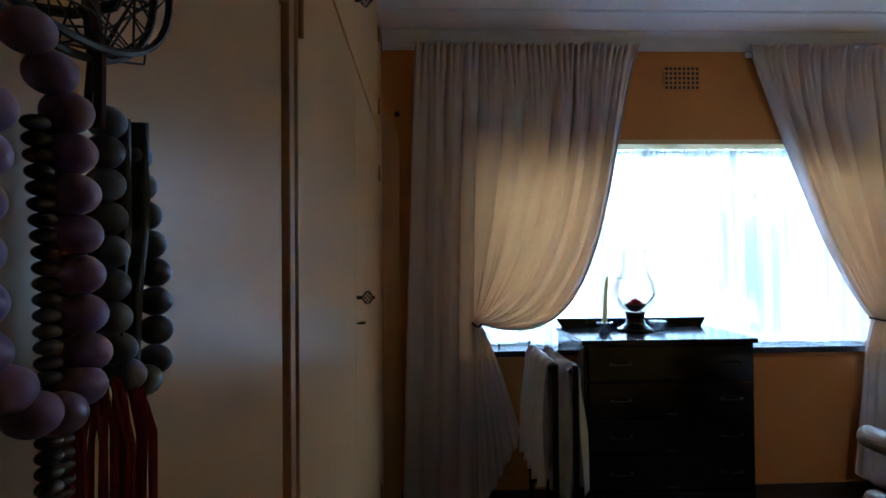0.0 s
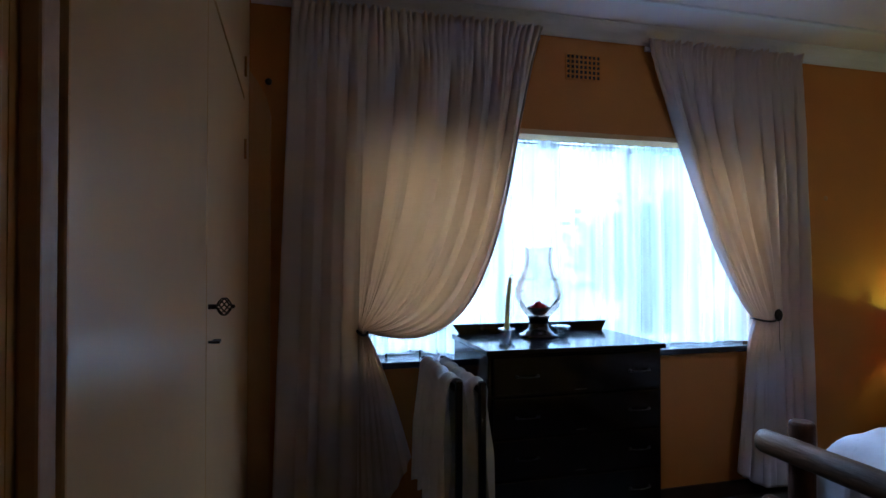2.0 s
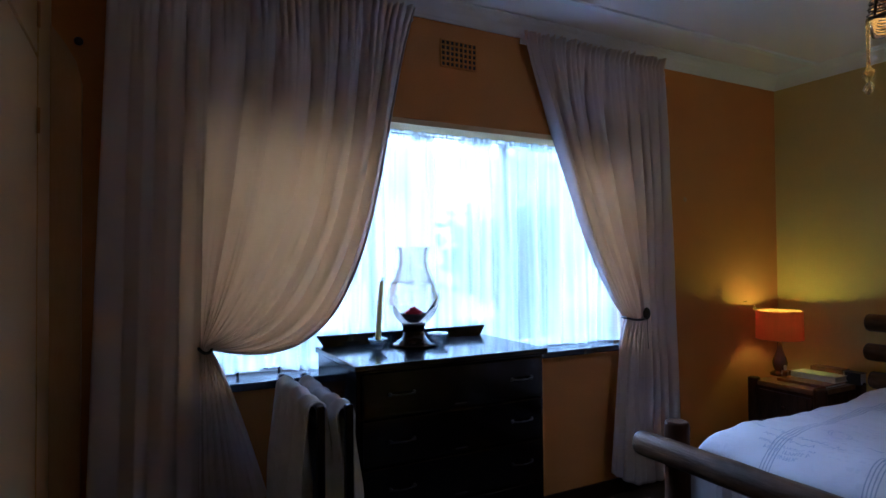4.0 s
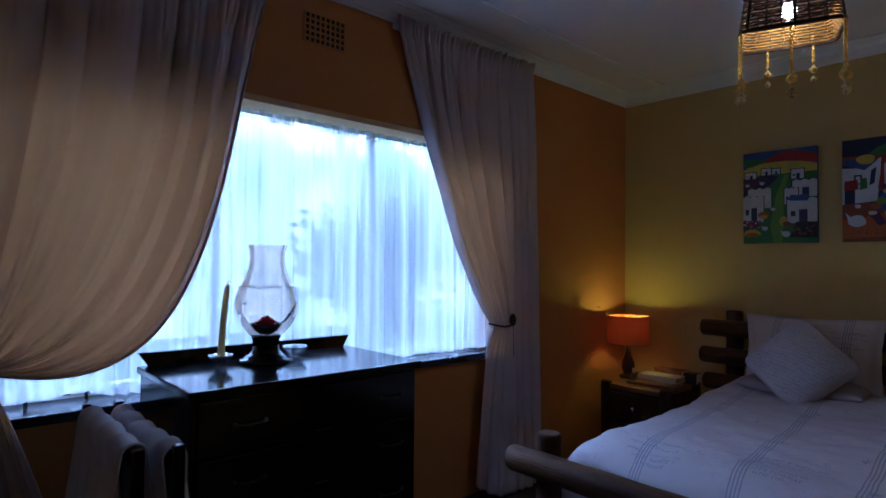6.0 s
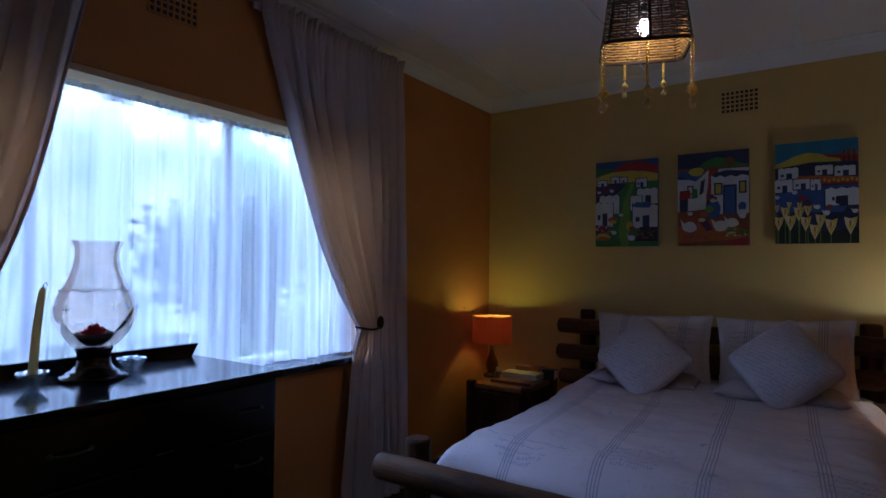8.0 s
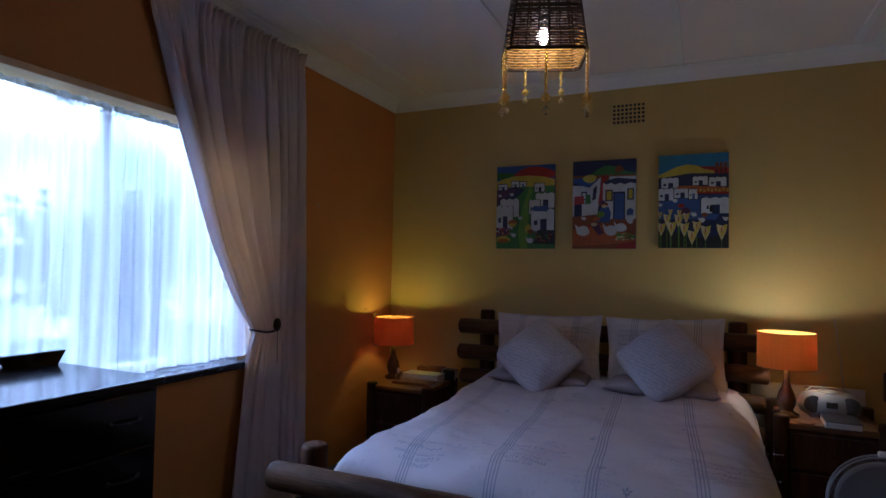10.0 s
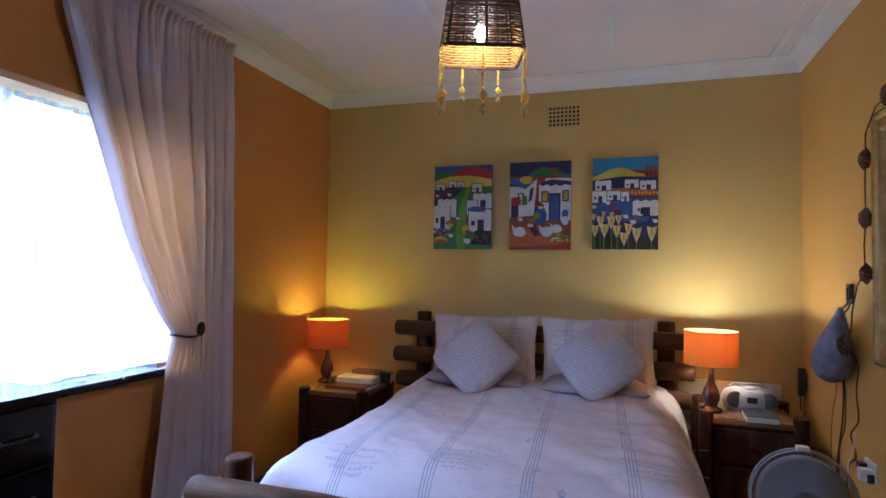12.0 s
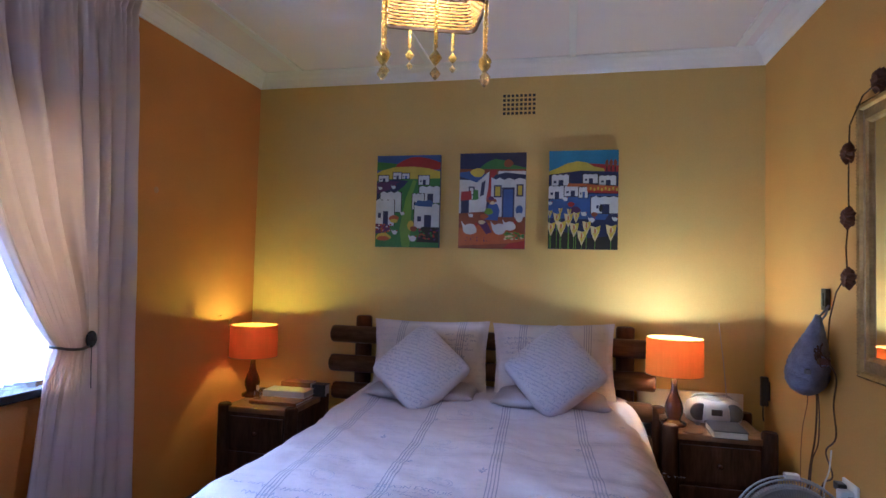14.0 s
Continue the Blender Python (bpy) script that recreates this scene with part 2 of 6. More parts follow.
def shade_mat(name, a):
    """Lampshade silk, pleat shading put in as darker colour streaks, lit through from the bulb inside."""
    m, n, l, p = nodes_of(name)
    tc = n.new("ShaderNodeTexCoord")
    mp = n.new("ShaderNodeMapping")
    mp.inputs["Scale"].default_value = (40, 40, 2)
    l.new(tc.outputs["Object"], mp.inputs[0])
    ns = n.new("ShaderNodeTexNoise")
    ns.inputs["Scale"].default_value = 1.5
    l.new(mp.outputs[0], ns.inputs[0])
    mix = n.new("ShaderNodeMix")
    mix.data_type = "RGBA"
    mix.inputs[6].default_value, mix.inputs[7].default_value = (*a, 1), (*[c * 0.82 for c in a], 1)
    l.new(ns.outputs[0], mix.inputs[0]), l.new(mix.outputs[2], p.inputs["Base Color"])
    p.inputs["Roughness"].default_value = 0.7
    tr = n.new("ShaderNodeBsdfTranslucent")
    l.new(mix.outputs[2], tr.inputs[0])
    ms = n.new("ShaderNodeMixShader")
    ms.inputs[0].default_value = 0.20
    p.inputs["Specular IOR Level"].default_value = 0.15
    l.new(p.outputs[0], ms.inputs[1]), l.new(tr.outputs[0], ms.inputs[2]), l.new(ms.outputs[0], n["Material Output"].inputs[0])
    return m


M_shade = shade_mat("orange_silk", (0.86, 0.27, 0.02))
M_shadep = shade_mat("pale_orange_silk", (0.90, 0.38, 0.04))


def print_mat(name, base, ink, stripes=True, dense=False, swap=False):
    """White cotton with fine printed bars of illegible script and ruled blue stripes."""
    m, n, l, p = nodes_of(name)
    tc = n.new("ShaderNodeTexCoord")
    sp = n.new("ShaderNodeSeparateXYZ")
    l.new(tc.outputs["Object"], sp.inputs[0])

    def math_(op, a, b=None, c=None):
        k = n.new("ShaderNodeMath")
        k.operation = op
        for i, v in enumerate((a, b, c)):
            if v is None:
                continue
            if isinstance(v, (int, float)):
                k.inputs[i].default_value = v
            else:
                l.new(v, k.inputs[i])
        return k.outputs[0]

    X, Y = (sp.outputs[1], sp.outputs[0]) if swap else (sp.outputs[0], sp.outputs[1])
    skew = math_("MULTIPLY_ADD", X, -0.06, Y)
    mask = None
    pitch = 0.018 if dense else 0.036
    row = math_("FRACT", math_("DIVIDE", X, pitch))
    line = math_("MULTIPLY", math_("GREATER_THAN", row, 0.30), math_("LESS_THAN", row, 0.68))
    mp = n.new("ShaderNodeMapping")
    mp.inputs["Scale"].default_value = (120, 210, 1) if dense else (60, 38, 1) if swap else (38, 62, 1)
    l.new(tc.outputs["Object"], mp.inputs[0])
    ch = n.new("ShaderNodeTexNoise")
    ch.inputs["Scale"].default_value, ch.inputs["Detail"].default_value = 1.0, 2
    l.new(mp.outputs[0], ch.inputs[0])
    glyph = math_("GREATER_THAN", ch.outputs[0], 0.51)
    mp2 = n.new("ShaderNodeMapping")
    mp2.inputs["Scale"].default_value = (4.5, 5, 0.01)
    l.new(tc.outputs["Object"], mp2.inputs[0])
    bl = n.new("ShaderNodeTexNoise")
    bl.inputs["Scale"].default_value, bl.inputs["Detail"].default_value = 1.0, 1
    l.new(mp2.outputs[0], bl.inputs[0])
    block = math_("GREATER_THAN", bl.outputs[0], 0.2 if dense else 0.54)
    txt = math_("MULTIPLY", math_("MULTIPLY", line, glyph), block)
    txt = math_("MULTIPLY", txt, 0.30 if dense else 0.10)
    if stripes:
        f = math_("FRACT", math_("DIVIDE", math_("ADD", skew, 0.345 * 10 + 0.345 / 2 - 1.56), 0.345))
        d = math_("MULTIPLY", math_("ABSOLUTE", math_("SUBTRACT", f, 0.5)), 0.345)
        band = math_("LESS_THAN", d, 0.024)
        fine = math_("LESS_THAN", math_("FRACT", math_("DIVIDE", math_("MULTIPLY_ADD", f, 0.345, -0.1485), 0.012)), 0.36)
        st = math_("MULTIPLY", math_("MULTIPLY", band, fine), 0.6)
        txt = math_("MAXIMUM", txt, st)
    else:
        pass
    big = n.new("ShaderNodeTexNoise")
    big.inputs["Scale"].default_value = 2.5
    l.new(tc.outputs["Object"], big.inputs[0])
    m0 = n.new("ShaderNodeMix")
    m0.data_type = "RGBA"
    m0.inputs[6].default_value, m0.inputs[7].default_value = (*base, 1), (base[0] * 0.88, base[1] * 0.82, base[2] * 0.82, 1)
    l.new(big.outputs[0], m0.inputs[0])
    mx = n.new("ShaderNodeMix")
    mx.data_type = "RGBA"
    l.new(txt, mx.inputs[0]), l.new(m0.outputs[2], mx.inputs[6])
    mx.inputs[7].default_value = (*ink, 1)
    l.new(mx.outputs[2], p.inputs["Base Color"])
    p.inputs["Roughness"].default_value, p.inputs["Specular IOR Level"].default_value = 0.85, 0.2
    wr = n.new("ShaderNodeTexNoise")
    wr.inputs["Scale"].default_value, wr.inputs["Detail"].default_value = 14, 4
    l.new(tc.outputs["Object"], wr.inputs[0])
    bp = n.new("ShaderNodeBump")
    bp.inputs["Strength"].default_value, bp.inputs["Distance"].default_value = 0.35, 0.012
    l.new(wr.outputs[0], bp.inputs["Height"]), l.new(bp.outputs[0], p.inputs["Normal"])
    return m


M_inkf = mat("very_faded_print_ink", (0.34, 0.33, 0.39), (0.42, 0.40, 0.44), 0.85, scale=40, bump=0)
M_ink = mat("faded_print_ink", (0.20, 0.22, 0.30), (0.30, 0.31, 0.38), 0.85, scale=40, bump=0)
M_duvet = print_mat("printed_duvet_cotton", (0.56, 0.505, 0.52), (0.12, 0.15, 0.22))
M_case = print_mat("printed_pillowcase", (0.60, 0.55, 0.53), (0.14, 0.16, 0.22), True, False, True)
M_cush = print_mat("printed_cushion", (0.52, 0.49, 0.51), (0.12, 0.14, 0.2), False, False)


# ---- mesh helpers ----
def mesh_of(name, bm, material, smooth=False):
    me = bpy.data.meshes.new(name)
    bmesh.ops.recalc_face_normals(bm, faces=bm.faces)
    bm.to_mesh(me)
    bm.free()
    for k in material if isinstance(material, (list, tuple)) else [material]:
        me.materials.append(k)
    if smooth:
        me.shade_smooth()
    return me


def part(name, bm, material, parent=None, label="", at=(0, 0, 0), smooth=False, kind=""):
    ob = new(name, mesh_of(name, bm, material, smooth))
    ob.location = at
    if parent is not None:
        ob.parent = parent
    return tagged(ob, label, kind=kind)


def thing(name, at, label, category, group=""):
    e = new(name)
    e.location, e.empty_display_size = at, 0.1
    return tagged(e, label, category, group)


def setting(name, bm, material, label="", smooth=False):
    return tagged(new(name, mesh_of(name, bm, material, smooth)), label, kind="structure")


def box(bm, x0, x1, y0, y1, z0, z1, bevel=0.0, index=0):
    r = bmesh.ops.create_cube(bm, size=1)
    bmesh.ops.scale(bm, vec=(x1 - x0, y1 - y0, z1 - z0), verts=r["verts"])
    bmesh.ops.translate(bm, vec=((x0 + x1) / 2, (y0 + y1) / 2, (z0 + z1) / 2), verts=r["verts"])
    fs = {f for v in r["verts"] for f in v.link_faces}
    for f in fs:
        f.material_index = index
    if bevel:
        es = {e for f in fs for e in f.edges}
        bmesh.ops.bevel(bm, geom=list(es), offset=bevel, segments=2, affect="EDGES", profile=0.6)
    return bm


def abox(*a, **k):
    return box(bmesh.new(), *a, **k)


def lathe(profile, seg=32, bm=None, c=(0, 0, 0), closed=False):
    """Turns (r, z) points round the z axis."""
    bm = bm or bmesh.new()
    rings = []
    for r, z in profile:
        if r < 1e-6:
            rings.append([bm.verts.new((c[0], c[1], c[2] + z))])
        else:
            rings.append([bm.verts.new((c[0] + r * math.cos(a), c[1] + r * math.sin(a), c[2] + z)) for a in (i * math.tau / seg for i in range(seg))])
    for a, b in zip(rings, rings[1:]):
        if len(a) == len(b) == 1:
            continue
        for i in range(seg):
            j = (i + 1) % seg
            if len(a) == 1:
                bm.faces.new((a[0], b[j], b[i]))
            elif len(b) == 1:
                bm.faces.new((a[i], a[j], b[0]))
            else:
                bm.faces.new((a[i], a[j], b[j], b[i]))
    return bm


def tube(bm, pts, r, seg=8, cap=True):
    """A round rod along points; r is one radius or one for each point."""
    pts = [Vector(q) for q in pts]
    rs = r if isinstance(r, (list, tuple)) else [r] * len(pts)
    rings, side = [], None
    for i, q in enumerate(pts):
        d = (pts[min(i + 1, len(pts) - 1)] - pts[max(i - 1, 0)]).normalized()
        if side is None:
            side = d.cross(Vector((0, 0, 1)) if abs(d.z) < 0.9 else Vector((1, 0, 0))).normalized()
        side = (side - d * side.dot(d)).normalized()
        up = d.cross(side)
        rings.append([bm.verts.new(q + rs[i] * (math.cos(a) * side + math.sin(a) * up)) for a in (k * math.tau / seg for k in range(seg))])
    for a, b in zip(rings, rings[1:]):
        for k in range(seg):
            j = (k + 1) % seg
            bm.faces.new((a[k], a[j], b[j], b[k]))
    if cap:
        bm.faces.new(rings[0][::-1]), bm.faces.new(rings[-1])
    return bm


def log(p0, p1, r, seed=0, seg=20):
    """A peeled log with slightly uneven girth, knots and softly worn ends; ends take material 1."""
    bm = bmesh.new()
    a, b = Vector(p0), Vector(p1)
    L = (b - a).length
    n_ = max(8, int(L / 0.05))
    d = (b - a).normalized()
    side = d.cross(Vector((0, 0, 1)) if abs(d.z) < 0.9 else Vector((1, 0, 0))).normalized()
    up = d.cross(side)
    ts = [0, 0.004 / L, 0.014 / L] + [i / n_ for i in range(1, n_)] + [1 - 0.014 / L, 1 - 0.004 / L, 1]
    rings = []
    for i, t in enumerate(ts):
        e = {0: 0.80, 1: 0.93, 2: 1.0}.get(min(i, len(ts) - 1 - i), 1.0)
        ring = []
        for k in range(seg):
            an = k * math.tau / seg
            dv = math.cos(an) * side + math.sin(an) * up
            w = 1 + 0.05 * noise.noise(Vector((seed * 7.1 + t * L * 3, math.cos(an), math.sin(an)))) + 0.04 * noise.noise(Vector((seed + t * L * 9, 2 * math.cos(an), 2 * math.sin(an))))
            ring.append(bm.verts.new(a + d * (t * L) + dv * r * e * w))
        rings.append(ring)
    for p_, q in zip(rings, rings[1:]):
        for k in range(seg):
            j = (k + 1) % seg
            bm.faces.new((p_[k], p_[j], q[j], q[k])).smooth = True
    for ring in (rings[0][::-1], rings[-1]):
        bm.faces.new(ring).material_index = 1
    return bm


def grid(nu, nv, fn, bm=None, loop=False):
    bm = bm or bmesh.new()
    vs = [[bm.verts.new(fn(i / nu, j / nv)) for j in range(nv + 1)] for i in range(nu + (0 if loop else 1))]
    cnt = nu if loop else nu
    for i in range(cnt):
        a, b = vs[i], vs[(i + 1) % len(vs)]
        for j in range(nv):
            bm.faces.new((a[j], b[j], b[j + 1], a[j + 1])).smooth = True
    return bm


def ball(bm, c, r, u=10, v=7, sx=1, sy=1, sz=1):
    res = bmesh.ops.create_uvsphere(bm, u_segments=u, v_segments=v, radius=r)
    bmesh.ops.scale(bm, vec=(sx, sy, sz), verts=res["verts"])
    bmesh.ops.translate(bm, vec=c, verts=res["verts"])
    for vv in res["verts"]:
        for f in vv.link_faces:
            f.smooth = True
    return bm


# ---- room ----
XW, XC, XE, YN, YS, ZC = -0.85, -0.245, 4.07, 3.40, 0.30, 2.65
WX0, WX1, WZ0, WZ1 = 0.26, 2.66, 0.87, 2.06
setting("floor", abox(XW - 0.1, XE + 0.1, -1.3, YN + 0.24, -0.1, 0), M_floor)
setting("ceiling", abox(XW - 0.1, XE + 0.1, -1.3, YN + 0.24, ZC, ZC + 0.1), M_white)
bm = abox(XW, WX0, YN, YN + 0.24, 0, ZC)
box(bm, WX1, XE + 0.12, YN, YN + 0.24, 0, ZC)
box(bm, WX0, WX1, YN, YN + 0.24, 0, WZ0 - 0.035)
box(bm, WX0, WX1, YN, YN + 0.24, WZ1, ZC)
setting("wall_north", bm, M_north, "orange painted plaster wall round the window")
bm = abox(WX0, WX1, YN - 0.005, YN + 0.14, WZ1 - 0.030, WZ1 - 0.002, 0.003)
setting("trim", bm, M_reveal, "white painted window lintel edge")
setting("wall_east", abox(XE, XE + 0.12, YS, YN, 0, ZC), M_east, "mustard painted plaster wall behind the bed")
bm = abox(0.70, XE + 0.12, YS - 0.24, YS, 0, ZC)
box(bm, XC, 0.70, YS - 0.24, YS, 2.10, ZC)
setting("wall_south", bm, M_south, "ochre painted plaster wall with a doorway")
bm = abox(XW - 0.1, XW, -1.3, YN, 0, ZC)
box(bm, XW, 1.0, -1.4, -1.3, 0, ZC)
box(bm, 0.90, 1.0, -1.3, YS - 0.24, 0, ZC)
setting("wall_west", bm, M_hall, "cream painted wall behind the cupboards and hall")


def cornice(x0, y0, x1, y1, nx, ny):
    """A coved cornice along a wall; (nx, ny) points into the room."""
    bm = bmesh.new()
    prof = [(0.0, -0.085), (0.008, -0.085), (0.012, -0.075), (0.018, -0.068), (0.032, -0.040), (0.052, -0.020), (0.068, -0.014), (0.074, -0.008), (0.085, -0.006), (0.085, 0.0), (0.0, 0.0)]
    ends = []
    for x, y in ((x0, y0), (x1, y1)):
        ends.append([bm.verts.new((x + nx * a, y + ny * a, ZC + b - 0.001)) for a, b in prof])
    k = len(prof)
    for i in range(k):
        bm.faces.new((ends[0][i], ends[0][(i + 1) % k], ends[1][(i + 1) % k], ends[1][i]))
    bm.faces.new(ends[0]), bm.faces.new(ends[1][::-1])
    return setting("cornice", bm, M_cornice, "white coved plaster cornice")


cornice(XC, YN - 0.001, XE, YN - 0.001, 0, -1)
cornice(XE - 0.001, YS, XE - 0.001, YN, -1, 0)
cornice(XC, YS + 0.001, XE, YS + 0.001, 0, 1)
for y in (0.46, 1.35, 2.21, 3.07):
    bm = abox(XC, XE - 0.086, y - 0.02, y + 0.02, ZC - 0.012, ZC + 0.01, 0.003)
    setting("ceiling_strip", bm, M_cornice, "white painted cover strip over a ceiling joint")
for b in ((XC, XE, YN - 0.018, YN - 0.001), (XE - 0.018, XE - 0.001, YS, YN - 0.018), (0.70, XE - 0.018, YS + 0.001, YS + 0.018)):
    setting("baseboard", abox(*b, 0, 0.085, 0.003), M_base, "dark stained wooden skirting board")
setting("window_sill", abox(WX0 - 0.04, WX1 + 0.04, YN - 0.045, YN + 0.17, WZ0 - 0.034, WZ0, 0.004), M_slate, "glossy black painted window sill")

# window: steel casements behind the voile
win = new("window_1")
win.location = (0, YN + 0.19, 0)
tagged(win, "white steel casement window with clear panes", kind="structure")
w3 = (WX1 - WX0) / 3
bm = abox(WX0, WX1, -0.02, 0.02, WZ0, WZ0 + 0.035)
box(bm, WX0, WX1, -0.02, 0.02, WZ1 - 0.02, WZ1)
for i in range(4):
    x = min(max(WX0 + i * w3, WX0 + 0.0175), WX1 - 0.0175)
    box(bm, x - 0.0175, x + 0.0175, -0.0195, 0.0195, WZ0 + 0.035, WZ1 - 0.035)
part("window_frame", bm, M_steel, win)
for i in range(3):
    x = WX0 + i * w3
    for z0, z1 in ((WZ0 + 0.036, WZ1 - 0.036),):
        g = part("pane", abox(x + 0.018, x + w3 - 0.018, -0.002, 0.002, z0, z1), M_glass, win)
        g.visible_shadow = False
for x in (0.42, 0.60, 1.5):
    bm = bmesh.new()
    tube(bm, [(x, -0.03, WZ0 + 0.01), (x, -0.07, WZ0 + 0.03), (x + 0.12, -0.10, WZ0 + 0.03)], 0.004)
    tube(bm, [(x, -0.03, WZ0 + 0.0), (x, -0.035, WZ0 + 0.06)], 0.006)
    part("window_stay", bm, M_iron, win, "dark metal window stay")


def vent(at, turn):
    """A plastered air brick: dark square holes in a painted plate."""
    v = thing("air_vent", at, "painted air brick with rows of square holes in the wall", "vent")
    v.rotation_euler = (0, 0, turn)
    W, H, nx_, nz = 0.205, 0.135, 8, 5
    # Flat black sheet gives the holes their shade; the wall behind is solid.
    part("backing", abox(-W / 2, W / 2, -0.001, 0.001, -H / 2, H / 2), M_blackp, v, "black sheet standing in for the shade inside the holes")
    bm = bmesh.new()
    s, t = W / nx_, H / nz
    for i in range(nx_ + 1):
        x = -W / 2 + i * s
        box(bm, x - s * 0.16, x + s * 0.16, -0.006, -0.001, -H / 2, H / 2)
    for j in range(nz + 1):
        z = -H / 2 + j * t
        box(bm, -W / 2, W / 2, -0.0056, -0.001, z - t * 0.16, z + t * 0.16)
    part("grille", bm, M_north if turn == 0 else M_east, v)
    return v


vent((1.467, YN - 0.002, 2.410), 0)
vent((XE - 0.002, 1.662, 2.395), -math.pi / 2)


nl = thing("nail", (3.688, YN, 1.067), "small dark nail knocked into the orange wall above the lamp", "nail")
bm = bmesh.new()
tube(bm, [(0, 0, 0), (0, -0.022, 0.004)], 0.0022, 6)
ball(bm, (0, -0.023, 0.0045), 0.0048, 8, 6, sy=0.5)
part("shank", bm, M_iron, nl)
pw = thing("filled_hole", (3.122, YN - 0.001, 1.745), "small brown filled hole in the orange wall beside the curtain", "wall mark")
part("filler", lathe([(0, 0.003), (0.011, 0.002), (0.017, 0.0)], 14), M_cupwood, pw).rotation_euler = (radians(90), 0, 0)


# ---- cupboards ----
def cupboard(y0, y1, meet, name_label):
    c = thing("built_in_cupboard", (XC, 0, 0), name_label, "cupboard", "built-in cupboards")
    bm = abox(-0.58, -0.022, y0 + 0.001, y1 - 0.001, 0, ZC - 0.002)
    part("body", bm, M_cup, c)
    part("stile", abox(-0.021, -0.004, y0 + 0.012, y0 + 0.048, 0.06, ZC - 0.004, 0.003), M_cupedge, c, "worn orange-brown stile between doors")
    zs = ((0.07, 2.02), (2.035, ZC - 0.01))
    for z0, z1 in zs:
        for a, b, hy, kd in ((y0 + 0.056, meet - 0.002, y0 + 0.065, -1), (meet + 0.002, y1 - 0.06, y1 - 0.07, 1)):
            d = part("door", abox(-0.020, 0.0, a, b, z0, z1, 0.003), M_cup, c)
            for hz in ((z0 + 0.16, z1 - 0.2) if z1 - z0 > 1 else (z0 + 0.12, z1 - 0.12)):
                bm = bmesh.new()
                tube(bm, [(0.004, hy, hz - 0.04), (0.004, hy, hz + 0.04)], 0.005)
                part("hinge", bm, M_cupedge, d, "painted-over butt hinge")
            if kd == 1:
                knob(d, (0.0, meet + 0.03, 1.268 if z1 - z0 > 1 else z0 + 0.20))
    bm = bmesh.new()
    tube(bm, [(0.0, meet + 0.03, 1.185), (0.022, meet + 0.03, 1.185)], 0.003)
    box(bm, 0.008, 0.026, meet + 0.024, meet + 0.06, 1.182, 1.188)
    part("key", bm, M_iron, c, "small dark key in the lock")
    return c


def knob(parent, at):
    """A birdcage knob: twisted iron wires round a hollow core."""
    bm = bmesh.new()
    x, y, z = at
    tube(bm, [(x, y, z), (x + 0.018, y, z)], 0.006)
    for i in range(8):
        pts = []
        for k in range(9):
            t = k / 8
            a = i * math.tau / 8 + t * 2.2
            r = 0.019 * math.sin(math.pi * t) ** 0.7 + 0.002
            pts.append((x + 0.018 + 0.034 * t, y + r * math.cos(a), z + r * math.sin(a)))
        tube(bm, pts, 0.0016, 5)
    ball(bm, (x + 0.055, y, z), 0.005)
    part("knob", bm, M_iron, parent, "dark iron birdcage knob")


cupboard(-0.88, 1.125, 0.22, "cream enamelled built-in cupboard with tall doors beside the doorway")
cupboard(1.125, 3.12, 2.02, "cream enamelled built-in cupboard with iron knob and key by the window")
setting("cupboard_filler", abox(XC - 0.57, XC - 0.006, 3.121, YN - 0.002, 0, ZC - 0.002), M_cup, "cream painted filler panel at the end of the cupboards")
bm = bmesh.new()
ends = [[bm.verts.new((x, y, z)) for x, z in ((XC - 0.005, 0), (-0.153, 0), (-0.153, 2.04), (-0.172, 2.12), (-0.212, 2.19), (XC - 0.005, 2.24))] for y in (3.362, YN - 0.002)]
bm.faces.new(ends[0]), bm.faces.new(ends[1][::-1])
for i in range(6):
    bm.faces.new((ends[0][i], ends[1][i], ends[1][(i + 1) % 6], ends[0][(i + 1) % 6]))
bmesh.ops.recalc_face_normals(bm, faces=bm.faces)
setting("trim", bm, M_cupwood, "brown varnished board with a shaped top between cupboard and curtain")
bm = bmesh.new()
ball(bm, (-0.165, YN - 0.012, 2.20), 0.016, sy=0.8)
setting("trim", bm, M_iron, "dark knob high on the wall beside the cupboards")


# ---- curtains ----
def bez(p0, p1, p2, p3, t):
    s = 1 - t
    return tuple(s ** 3 * a + 3 * s * s * t * b + 3 * s * t * t * c + t ** 3 * d for a, b, c, d in zip(p0, p1, p2, p3))


def lerp(a, b, t):
    return a + (b - a) * t


